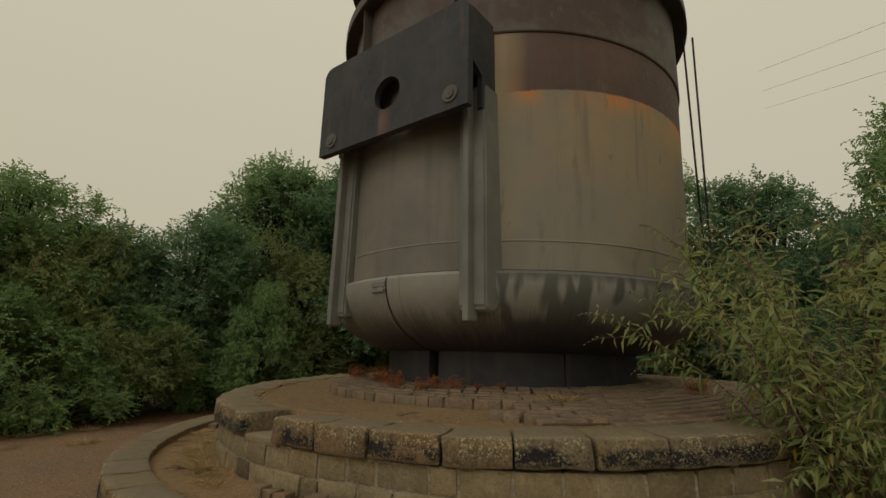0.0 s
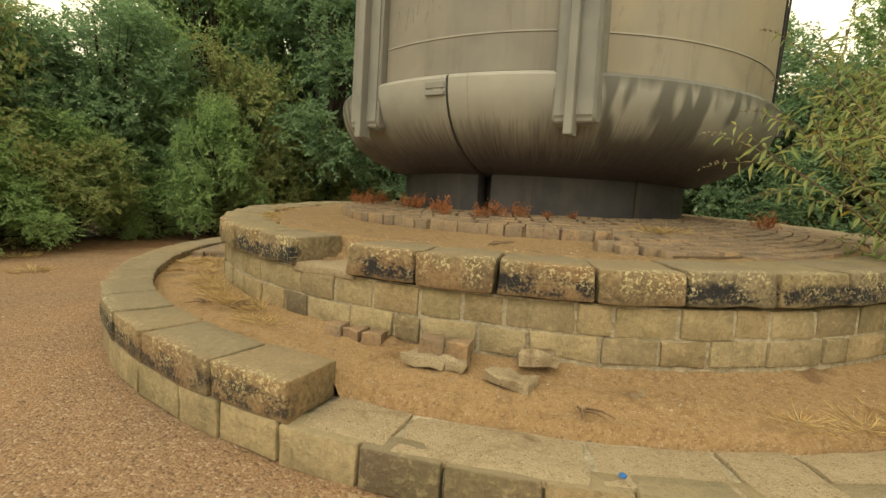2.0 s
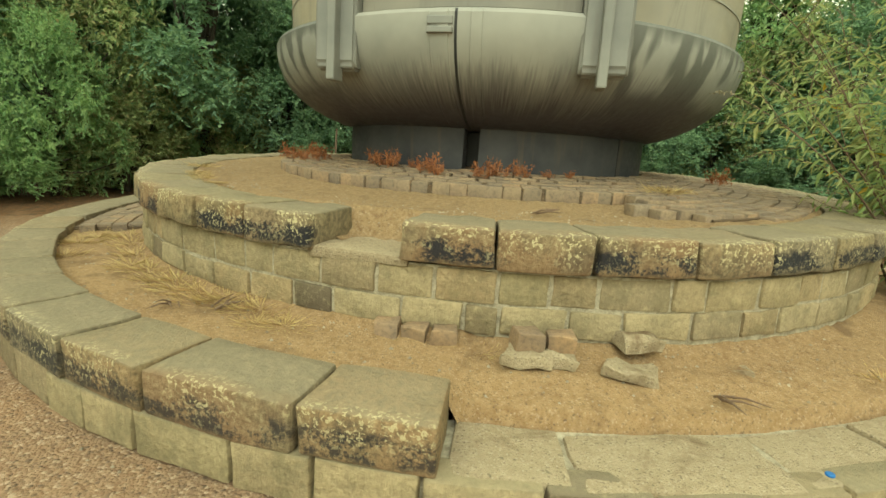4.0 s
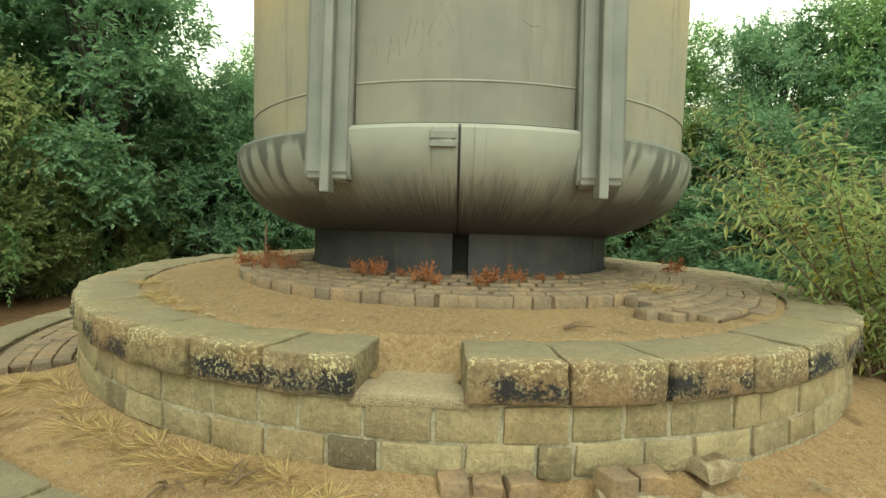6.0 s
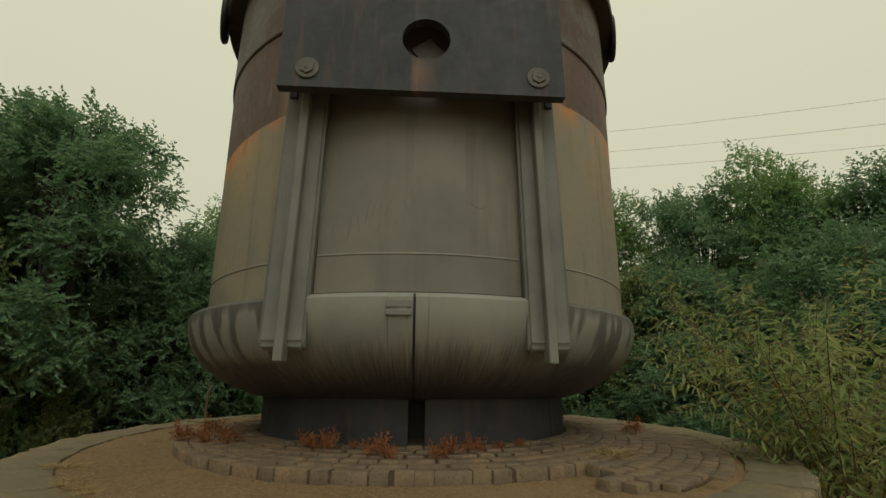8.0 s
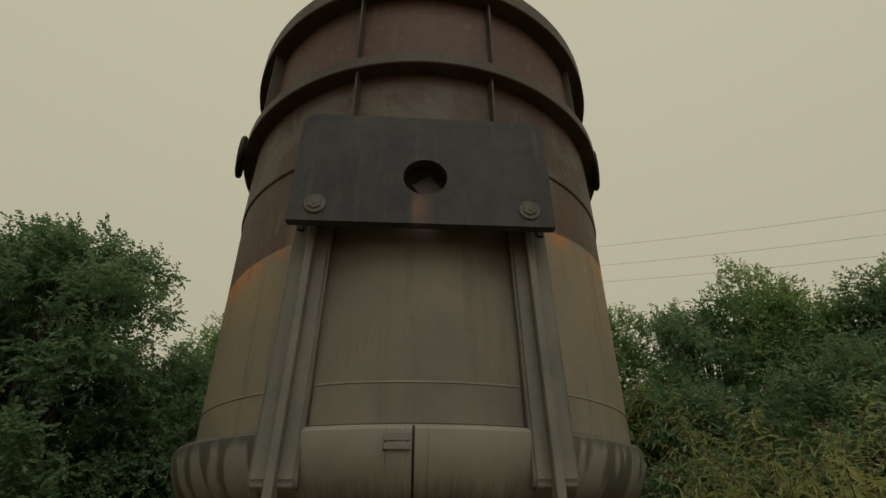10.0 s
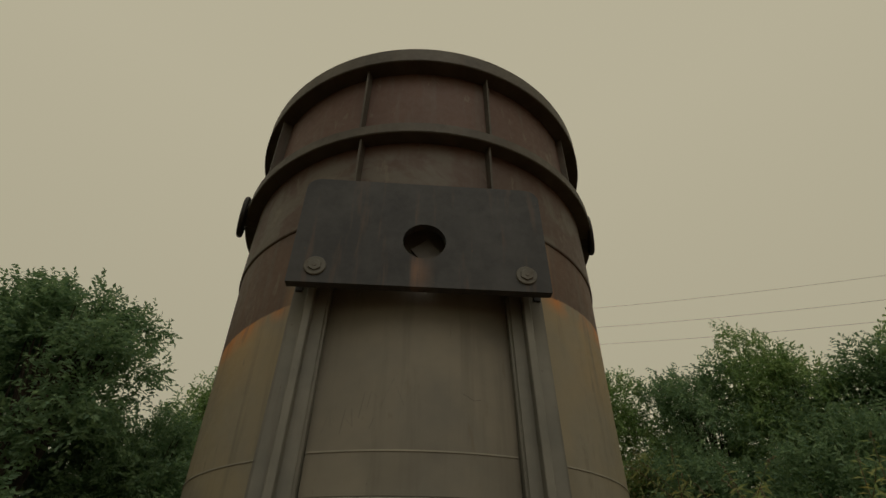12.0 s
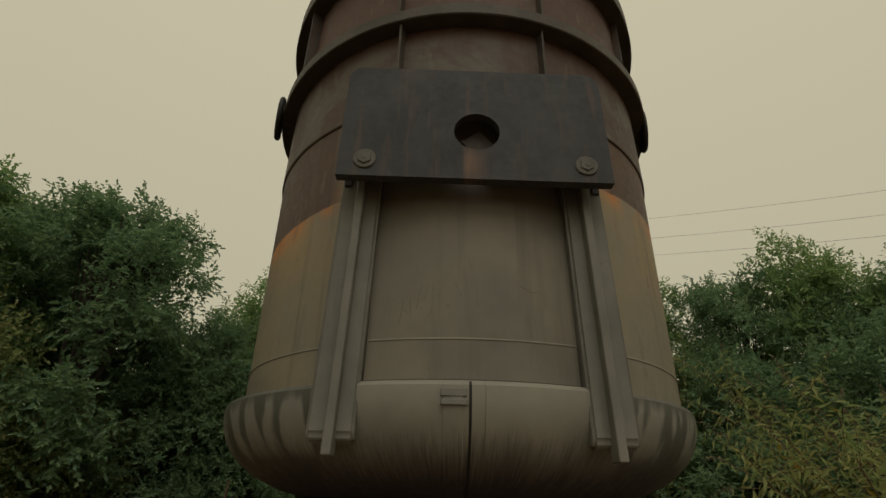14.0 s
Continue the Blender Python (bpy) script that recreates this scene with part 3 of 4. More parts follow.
def guide_rail(s):
    """A fixed guide rail: a box with sloping foot and a proud rib down its face."""
    bm = bmesh.new()
    u0, u1 = 0.83, 1.18
    prof = [(2.14, 4.35), (2.475, 4.35), (2.475, 1.94), (2.43, 1.885), (2.30, 1.90), (2.14, 2.05)]
    a = [bm.verts.new((x, s * u0, z)) for x, z in prof]
    b = [bm.verts.new((x, s * u1, z)) for x, z in prof]
    bm.faces.new(a)
    bm.faces.new(b[::-1])
    for k in range(len(prof)):
        j = (k + 1) % len(prof)
        bm.faces.new((a[k], b[k], b[j], a[j]))
    bmesh.ops.bevel(bm, geom=list(bm.edges), offset=0.026, segments=3, affect="EDGES")
    splay(bm, s)
    rail = part("guide_rail", bm, RAIL, ladle, "upright grey steel guide rail", True)
    bm = bmesh.new()
    box(bm, 2.40, 2.575, s * 0.995 - 0.035, s * 0.995 + 0.035, 1.80, 4.30, 0.012)
    splay(bm, s)
    part("rib", bm, RAIL, rail)


guide_rail(-1)
guide_rail(1)


def lug_plate():
    """The thick plate with its round hole, rounded upper corners, cheeks and two bolts."""
    z0, z1, half, hole = 3.955, 5.215, 1.185, (0.018, 4.47, 0.205)
    outline = [(-half, z0), (half, z0)]
    rad = 0.14
    for cx, a0 in ((half - rad, 0), (-half + rad, 90)):
        outline += [(cx + rad * math.cos(radians(a0 + 90 * k / 6)), z1 - rad + rad * math.sin(radians(a0 + 90 * k / 6))) for k in range(7)]
    n = 48
    bm = bmesh.new()
    ring = [(hole[0] + hole[2] * math.cos(2 * math.pi * k / n), hole[1] + hole[2] * math.sin(2 * math.pi * k / n)) for k in range(n)]

    def edge_point(ang):
        d = (math.cos(ang), math.sin(ang))
        best = None
        for k in range(len(outline)):
            (x0, y0), (x1, y1) = outline[k], outline[(k + 1) % len(outline)]
            ex, ey = x1 - x0, y1 - y0
            den = d[0] * ey - d[1] * ex
            if abs(den) < 1e-9:
                continue
            t = ((x0 - hole[0]) * ey - (y0 - hole[1]) * ex) / den
            q = ((x0 - hole[0]) * d[1] - (y0 - hole[1]) * d[0]) / den
            if t > 0 and -1e-6 <= q <= 1 + 1e-6 and (best is None or t < best):
                best = t
        return hole[0] + d[0] * best, hole[1] + d[1] * best

    angs = sorted([2 * math.pi * k / n for k in range(n)] + [math.atan2(y - hole[1], x - hole[0]) % (2 * math.pi) for x, y in outline])
    rows = []
    for a in angs:
        ex, ez = edge_point(a)
        hx, hz = hole[0] + hole[2] * math.cos(a), hole[1] + hole[2] * math.sin(a)
        rows.append([bm.verts.new((x, u, z)) for x, u, z in ((2.80, hx, hz), (2.80, ex, ez), (2.71, ex, ez), (2.71, hx, hz))])
    for k in range(len(rows)):
        a, b = rows[k], rows[(k + 1) % len(rows)]
        for j in range(4):
            bm.faces.new((a[j], a[(j + 1) % 4], b[(j + 1) % 4], b[j]))
    bmesh.ops.remove_doubles(bm, verts=bm.verts, dist=0.0004)
    plate = part("lug_plate", bm, PLATE, ladle, "thick dark grey steel plate with a round hole")
    for s in (-1, 1):
        bm = bmesh.new()
        disc(bm, pose(2.795, s * 0.957 + 0.005, 4.125, 0, 90, 0), 0.098, 0.022, 28, 0.006)
        disc(bm, pose(2.815, s * 0.957 + 0.005, 4.125, 0, 90, 0), 0.062, 0.016, 6, 0.004)
        disc(bm, pose(2.829, s * 0.957 + 0.005, 4.125, 0, 90, 0), 0.02, 0.006, 10, 0.002)
        part("bolt", bm, BOLT, plate, "round grey bolt head")
        bm = bmesh.new()
        side = [(2.712, 5.17), (2.10, 5.17), (2.10, 3.93), (2.33, 3.93), (2.36, 4.02), (2.50, 4.05), (2.50, 4.42), (2.712, 4.55)]
        lo, hi = sorted((s * 1.10, s * 1.16))
        a, b = [bm.verts.new((x, lo, z)) for x, z in side], [bm.verts.new((x, hi, z)) for x, z in side]
        bm.faces.new(a)
        bm.faces.new(b[::-1])
        for k in range(len(side)):
            j = (k + 1) % len(side)
            bm.faces.new((a[k], b[k], b[j], a[j]))
        part("cheek", bm, PLATE, plate)
    bm = bmesh.new()
    box(bm, 2.50, 2.53, -0.30, 0.30, -0.11, 0.11, 0.004, pose(0.08, 0.16, 4.34, -52, 0, 0))
    part("inner_brace", bm, RING, plate)
    bm = bmesh.new()
    box(bm, 2.12, 2.712, -1.10, 1.10, 5.10, 5.16, 0.01)
    part("top_web", bm, PLATE, plate)


lug_plate()

# latch, vertical seam strips and hanging rods
bm = bmesh.new()
box(bm, 2.53, 2.612, -0.25, -0.055, 2.205, 2.262, 0.006)
box(bm, 2.53, 2.618, -0.25, -0.055, 2.145, 2.185, 0.006)
box(bm, 2.53, 2.602, -0.235, -0.07, 2.18, 2.21, 0.004)
part("latch", bm, RAIL, ladle, "small welded grey steel latch")


def bowl_strip(th, wide, proud, material, name):
    bm = bmesh.new()
    rows = []
    for r, z in outer[1:-1]:
        rows.append([bm.verts.new(pose(0, 0, 0, 0, 0, th) @ Vector((r + d, y, z - (0.004 if d > 0 else 0)))) for d, y in ((-0.02, -wide), (proud, -wide * 0.8), (proud, wide * 0.8), (-0.02, wide))])
    for a, b in zip(rows, rows[1:]):
        for j in range(4):
            bm.faces.new((a[j], a[(j + 1) % 4], b[(j + 1) % 4], b[j]))
    bm.faces.new(rows[0])
    bm.faces.new(rows[-1][::-1])
    part(name, bm, material, ladle, smooth=True)


bowl_strip(-0.75, 0.012, 0.004, DARK, "open_seam")
bowl_strip(2.6, 0.05, 0.007, BOWL, "cover_strip")
bowl_strip(-3.6, 0.085, 0.006, BOWL, "cover_strip")

for (r0, t0, z0), (r1, t1, z1) in (((2.70, 104, 6.2), (2.72, 107.5, 2.30)), ((2.84, 106.5, 6.2), (2.86, 114, 2.30))):
    a, b = at(r0, t0, z0).translation, at(r1, t1, z1).translation
    bm = bmesh.new()
    tube(bm, [a, a.lerp(b, 0.5), b], [0.014, 0.014, 0.014], 8)
    part("hanging_rod", bm, DARK, ladle, "thin dark steel rod")
bm = bmesh.new()
box(bm, 2.55, 2.86, -0.10, 0.16, 2.22, 2.31, 0.01, pose(0, 0, 0, 0, 0, 109))
part("rod_bracket", bm, DARK, ladle)


SCRATCHES = [
    [(-17, 2.80), (-16, 2.98), (-15.5, 2.84)], [(-13.6, 2.78), (-13.0, 2.98)], [(-12.8, 2.90), (-11.4, 2.84), (-11.8, 2.98)], [(-10.4, 2.90), (-9.6, 3.12)],
    [(-9.0, 2.98), (-8.4, 3.12), (-7.2, 3.06)], [(-6.6, 2.98), (-4.4, 3.22), (-2.2, 3.00)], [(9.0, 3.12), (11.0, 3.07), (12.5, 3.08)], [(-8.2, 2.82), (-7.6, 2.90)],
]
for line in SCRATCHES:
    bm = bmesh.new()
    tube(bm, [at(2.5155, th, z).translation for th, z in line], [0.002] * len(line), 4)
    part("scratch", bm, BOLT, ladle)


# ---- stone ring walls ----
def block(depth, wide, high, taper, bevel, rough, seed, cuts=1):
    """One dressed stone about its own middle; x is outwards, worn edges."""
    rnd = random.Random(seed)
    bm = bmesh.new()
    bmesh.ops.create_cube(bm, size=1)
    for v in bm.verts:
        w = wide * (1 + taper * v.co.x)
        v.co = Vector((v.co.x * depth, v.co.y * w, v.co.z * high))
    bmesh.ops.bevel(bm, geom=list(bm.edges), offset=bevel, segments=2, affect="EDGES", profile=0.5)
    long_edges = [e for e in bm.edges if e.calc_length() > min(wide, high) * 0.6]
    if cuts:
        bmesh.ops.subdivide_edges(bm, edges=long_edges, cuts=cuts, use_grid_fill=True)
    for v in bm.verts:
        k = noise.noise_vector(v.co * 7 + Vector((seed * 3.1, seed * 1.7, 0)))
        v.co += k * rough
    return bm


def ring_pieces(name, parent, variants, joints, r, z, rnd, jit, material, lift=0.0):
    """One object a stone between each two joints (degrees)."""
    made = []
    for a, b in joints:
        me = variants[rnd.randrange(len(variants))]
        ob = new(name, me)
        ob.parent = parent
        want = radians(b - a) * r
        ob.matrix_local = at(r + rnd.uniform(-jit, jit), (a + b) / 2, z + rnd.uniform(-jit, jit) * 0.6 + lift * rise((a + b) / 2), rnd.uniform(-0.8, 0.8)) @ pose(0, 0, 0, climb(lift, (a + b) / 2, r)) @ Matrix.Diagonal((1, want / me["wide"], 1, 1))
        made.append(ob)
    return made


def variants(name, count, depth, wide, high, taper, bevel, rough, material, seed, cuts=1, smooth=True):
    out = []
    for k in range(count):
        me = mesh_of(name, block(depth, wide, high, taper, bevel, rough, seed + k, cuts), material, smooth)
        me["wide"] = wide
        out.append(me)
    return out


def joints_between(a, b, step, jitter, gap, rnd):
    """Spans of stones from a to b degrees."""
    n = max(1, round((b - a) / step))
    marks = [a + (b - a) * k / n + (rnd.uniform(-jitter, jitter) if 0 < k < n else 0) for k in range(n + 1)]
    return [(x + gap / 2, y - gap / 2) for x, y in zip(marks, marks[1:])]


rnd = random.Random(11)
bm = bmesh.new()
revolve(bm, [(3.3, 0.0), (3.825, 0.0), (3.825, 0.715), (3.3, 0.715)], n=160)
wall_upper = tagged(new("wall_upper", mesh_of("wall_upper", bm, MORTAR)), "sandstone ring wall of two courses with heavy coping", "wall", kind="structure")
wall_upper.matrix_world = PLAN
bm = bmesh.new()
revolve(bm, [(4.40, -0.05), (4.755, -0.05), (4.755, 0.185), (4.40, 0.185)], n=160)
wall_lower = tagged(new("wall_lower", mesh_of("wall_lower", bm, MORTAR)), "low outer sandstone ring wall with partly missing coping", "wall", kind="structure")
wall_lower.matrix_world = PLAN

cap_up = variants("coping_stone", 7, 0.47, 0.50, 0.205, 0.12, 0.020, 0.018, CAPSTONE, 100, 2)
spans = [(0.2, 7.5), (7.7, 14.9), (15.1, 23.2), (23.4, 30.6), (30.8, 38.6), (-14.6, GAP_FROM), (-21.4, -14.8), (-29.6, -21.6), (-37.5, -29.8)]
spans += joints_between(38.8, 322.3, 7.6, 0.5, 0.12, rnd)
ring_pieces("coping_stone", wall_upper, cap_up, spans, 3.645, 0.828, rnd, 0.008, CAPSTONE, 1.0)
course_1 = variants("wall_stone", 6, 0.16, 0.30, 0.176, 0.03, 0.012, 0.012, WALLSTONE, 200, 1)
course_2 = variants("wall_stone", 6, 0.16, 0.33, 0.150, 0.03, 0.013, 0.014, WALLSTONE, 300, 1)
ring_pieces("wall_stone", wall_upper, course_1, joints_between(-180, 180, 4.7, 1.4, 0.24, rnd), 3.755, 0.620, rnd, 0.007, WALLSTONE, 1.0)
ring_pieces("wall_stone", wall_upper, course_2, joints_between(-178, 182, 4.9, 1.6, 0.28, rnd), 3.76, 0.446, rnd, 0.010, WALLSTONE, 0.9)
# the bed stone left bare where a coping stone is gone
bare = variants("bed_stone", 2, 0.48, 0.50, 0.06, 0.08, 0.012, 0.012, FLAG, 400, 2)
ring_pieces("bed_stone", wall_upper, bare, [(-8.3, 0.8)], 3.60, 0.716, rnd, 0.002, WALLSTONE)

cap_low = variants("coping_stone", 6, 0.37, 0.58, 0.205, 0.07, 0.016, 0.014, CAPSTONE, 500, 2)
low_spans = [(-0.6, 5.5), (-8.9, -0.8), (-15.3, -9.1), (-22.6, -15.5)]
low_spans += joints_between(-150, -22.8, 7.0, 0.5, 0.2, rnd)
ring_pieces("coping_stone", wall_lower, cap_low, low_spans, 4.622, 0.304, rnd, 0.008, CAPSTONE, LOWER_RISE)
course_low = variants("wall_stone", 6, 0.14, 0.36, 0.20, 0.02, 0.014, 0.009, WALLSTONE, 600, 1)
ring_pieces("wall_stone", wall_lower, course_low, joints_between(-180, 180, 4.6, 0.8, 0.14, rnd), 4.735, 0.10, rnd, 0.008, WALLSTONE, LOWER_RISE)
flags = variants("flagstone", 5, 0.34, 0.62, 0.05, 0.06, 0.012, 0.014, FLAG, 700, 2)
ring_pieces("flagstone", wall_lower, flags, joints_between(5.7, 150, 7.4, 2.0, 0.4, rnd), 4.605, 0.178, rnd, 0.010, WALLSTONE, LOWER_RISE)

# ---- setts ----
paving = thing("paving", "rings of worn stone setts round the ladle base", "paving", kind="structure")


def sett_height(r, th=0.0):
    flat = 1.158 - 0.105 * (r - 1.8) / 0.8 if r < 2.6 else 1.053 - 0.115 * (r - 2.6) / 0.8
    return flat + rise(th) * (r / 3.4) ** 2


def soil_ring(radii, th0, th1, n):
    """Soil under the setts, a little below their tops, with a skirt at the outer edge."""
    bm = bmesh.new()
    rings = []
    for k in range(n + 1):
        th = th0 + (th1 - th0) * k / n
        c, d = math.cos(radians(th)), math.sin(radians(th))
        row = [(r, sett_height(r, th) - 0.020) for r in radii] + [(radii[-1], 0.85)]
        rings.append([bm.verts.new((r * c, r * d, z)) for r, z in row])
    for a, b in zip(rings, rings[1:]):
        for q in range(len(a) - 1):
            bm.faces.new((a[q], a[q + 1], b[q + 1], b[q]))
    return bm


part("bedding", soil_ring([1.5, 1.8, 2.2, 2.56], -180, 180, 160), JOINT, paving, "dark soil between the setts")
part("bedding", soil_ring([2.50, 2.62, 3.0, 3.24], 35, 178, 120), JOINT, paving)
near_setts, far_setts = [], []
for k in range(6):
    r = 1.855 + 0.13 * k
    count = int(2 * math.pi * r / 0.142)
    for j in range(count):
        th = (360 * j / count + 31 * k + rnd.uniform(-0.5, 0.5) + 180) % 360 - 180
        (near_setts if abs(th) < 62 and k >= 3 else far_setts).append((r, th))
for k in range(6):
    r = 2.635 + 0.13 * k
    count = int(2 * math.pi * r / 0.15)
    start = (30, 31, 27, 29, 34, 45)[k]
    for j in range(count):
        th = (360 * j / count + 17 * k + rnd.uniform(-0.5, 0.5) + 180) % 360 - 180
        if start < th < 178:
            (near_setts if th < 72 else far_setts).append((r, th))
sett_meshes = variants("sett", 5, 0.124, 0.138, 0.12, 0.04, 0.010, 0.006, SETT, 800, 0)
for r, th in near_setts[:330]:
    ring_pieces("sett", paving, sett_meshes, [(th - math.degrees(0.0695 / r), th + math.degrees(0.0695 / r))], r, sett_height(r, th) - 0.06, rnd, 0.006, SETT)


def joined_setts(name, places, parent, base, label):
    """Far setts as one mesh."""
    verts, faces = [], []
    for r, th in places:
        m = at(r, th, base(r, th) - 0.05 + rnd.uniform(-0.006, 0.006), rnd.uniform(-2, 2))
        w, d = 0.065 + rnd.uniform(-0.004, 0.003), 0.0605
        k = len(verts)
        for s, h in ((1.0, -0.06), (1.0, 0.042), (0.90, 0.05)):
            verts += [tuple(m @ Vector((x * d * s, y * w * s, h))) for x, y in ((-1, -1), (1, -1), (1, 1), (-1, 1))]
        for q in (0, 4):
            faces += [(k + q + i, k + q + (i + 1) % 4, k + q + 4 + (i + 1) % 4, k + q + 4 + i) for i in range(4)]
        faces.append((k + 8, k + 9, k + 10, k + 11))
    me = bpy.data.meshes.new(name)
    me.from_pydata(verts, [], faces)
    me.materials.append(SETT)
    ob = new(name, me)
    ob.parent = parent
    return tagged(ob, label, kind="stuff")


joined_setts("far_setts", far_setts + near_setts[330:], paving, sett_height, "more worn setts")
terrace_paving = thing("terrace_paving", "curved rows of worn setts on the lower terrace", "paving", kind="structure")
bm = bmesh.new()
for row in revolve(bm, [(3.86, 0.2), (4.44, 0.2), (4.44, 0.365), (3.86, 0.365)], -142, -53.5, 80):
    for v in row:
        v.co.z += LOWER_RISE * rise(math.degrees(math.atan2(v.co.y, v.co.x)))
part("bedding", bm, JOINT, terrace_paving, "dark soil between the setts")
terrace_setts = []
for k in range(4):
    r = 3.95 + 0.125 * k
    count = int(2 * math.pi * r / 0.14)
    for j in range(count):
        th = (360 * j / count + 13 * k + 180) % 360 - 180
        if -140 < th < -52 - rnd.uniform(0, 1.5):
            terrace_setts.append((r, th))
joined_setts("terrace_setts", terrace_setts, terrace_paving, lambda r, th: 0.39 + LOWER_RISE * rise(th), "worn terrace setts")

# ---- loose stones on the terrace ----
loose = variants("sett", 4, 0.13, 0.135, 0.09, 0.08, 0.007, 0.022, REDSETT, 900, 1)
rubble = variants("rubble", 3, 0.20, 0.23, 0.07, 0.3, 0.008, 0.05, FLAG, 950, 2)
for r, th, z, spin, k in ((3.895, -0.4, 0.365, 8, 0), (3.905, 1.9, 0.355, -6, 1), (3.91, 4.2, 0.36, 5, 2), (3.99, 10.2, 0.415, 10, 3), (3.98, 12.6, 0.41, -8, 1)):
    ob = new("loose_sett", loose[k])
    ob.matrix_world = PLAN @ at(r, th, z, spin)
    tagged(ob, "loose broken reddish sett on the gravel terrace", "sett", "loose setts")
for r, th, z, spin, s, k in ((4.03, 10.0, 0.345, 10, 0.8, 0), (4.03, 12.4, 0.345, -14, 0.75, 2), (4.10, 17.4, 0.31, -25, 0.95, 1), (3.90, 19.0, 0.40, 5, 0.9, 2), (4.02, 26.0, 0.275, 60, 0.7, 1)):
    ob = new("rubble_stone", rubble[k])
    ob.matrix_world = PLAN @ at(r, th, z, spin) @ Matrix.Diagonal((s, s, s, 1))
    tagged(ob, "rough sandstone rubble piece half sunk in gravel", "stone", "rubble stones")


# ---- plants ----
def leaf_mesh(name, places, material, rnd, bend=0.25):
    """Many small folded leaves: places are (point, direction, length, width, facing)."""
    verts, faces = [], []
    for p, d, size, wide, face in places:
        d = d.normalized()
        side = d.cross(face + random_way(rnd) * 0.7).normalized()
        up = side.cross(d)
        k = len(verts)
        mid = p + d * size * 0.45 - up * size * bend * 0.3
        verts += [tuple(p), tuple(mid + side * wide / 2 + up * wide * 0.2), tuple(p + d * size - up * size * bend), tuple(mid - side * wide / 2 + up * wide * 0.2)]
        faces += [(k, k + 1, k + 2), (k, k + 2, k + 3)]
    me = bpy.data.meshes.new(name)
    me.from_pydata(verts, [], faces)
    me.materials.append(material)
    return me


def random_way(rnd, up=0.0):
    while True:
        v = Vector((rnd.uniform(-1, 1), rnd.uniform(-1, 1), rnd.uniform(-1, 1)))
        if 0.1 < v.length < 1:
            return (v.normalized() + Vector((0, 0, up))).normalized()


def tree(name, label, category, seed, height, spread, base, clumps, leaves, size, material, group):
    """Trunk, limbs and a crown of leaf clumps with an uneven outline; base is the crown's lower end."""
    rnd = random.Random(seed)
    root = thing(name, label, category, pose(0, 0, 0), group)
    lobes = [(Vector((0, 0, height * 0.80)), spread * 0.36)]
    for k in range(13):
        a, h = 2.4 * k + rnd.uniform(-0.5, 0.5), (k + 0.5) / 13
        out = spread * (0.74 - 0.42 * h * h) * rnd.uniform(0.75, 1.1)
        lobes.append((Vector((math.cos(a) * out, math.sin(a) * out, base + (height - base) * (0.10 + 0.72 * h))), spread * rnd.uniform(0.27, 0.42)))
    centres = []
    for k in range(clumps):
        c, s = lobes[k % len(lobes)]
        v = random_way(rnd, 0.25) * (rnd.random() ** 0.22)
        p = c + Vector((v.x * s, v.y * s, v.z * s * 0.8))
        p.z = max(base * 0.8 + 0.12, min(height, p.z))
        centres.append(p)
    bm = bmesh.new()
    lean = Vector((rnd.uniform(-0.3, 0.3), rnd.uniform(-0.3, 0.3), 0))
    top = Vector((0, 0, height * 0.62)) + lean
    r0 = 0.022 * height
    tube(bm, [(0, 0, -0.1), lean * 0.2 + Vector((0, 0, height * 0.2)), lean * 0.6 + Vector((0, 0, height * 0.42)), top], [r0 * 1.2, r0 * 0.9, r0 * 0.65, r0 * 0.25], 8)
    for p in centres[::max(1, clumps // 40)]:
        t = rnd.uniform(0.25, 0.9)
        a = lean * t * t + Vector((0, 0, height * 0.62 * t))
        if a.z > p.z:
            a = Vector((0, 0, p.z * 0.6))
        b = a.lerp(p, 0.5) + Vector((0, 0, -0.06 * height * rnd.random()))
        tube(bm, [a, b, p], [r0 * 0.35, r0 * 0.22, r0 * 0.06], 5)
    part("trunk", bm, BARK, root, smooth=True)
    places = []
    per = 8
    for c in centres:
        away = Vector((c.x, c.y, (c.z - (base + height) * 0.4) * 0.8)).normalized()
        face = away * 0.5 + Vector((0, 0, 0.6))
        for j in range(leaves // per):
            d = (random_way(rnd) + away * 0.55 + Vector((0, 0, 0.12))).normalized()
            p = c + random_way(rnd) * size * rnd.uniform(0.3, 2.6)
            reach = size * rnd.uniform(2.4, 4.4)
            side = d.cross(Vector((0, 0, 1)) + random_way(rnd) * 0.4).normalized()
            for q in range(per):
                f = (q + 0.6) / per
                out = side if q % 2 else -side
                spot = p + d * reach * f - Vector((0, 0, 0.12 * reach * f * f))
                way = d * (0.5 + 0.6 * f) + out * (1.0 - 0.6 * f) + Vector((0, 0, -0.14)) + random_way(rnd) * 0.35
                places.append((spot, way, size * rnd.uniform(0.75, 1.3) * (1.1 - 0.3 * f), size * rnd.uniform(0.42, 0.62), face))
    crown = new("crown", leaf_mesh("crown", places, material, rnd))
    crown.parent = root
    return root


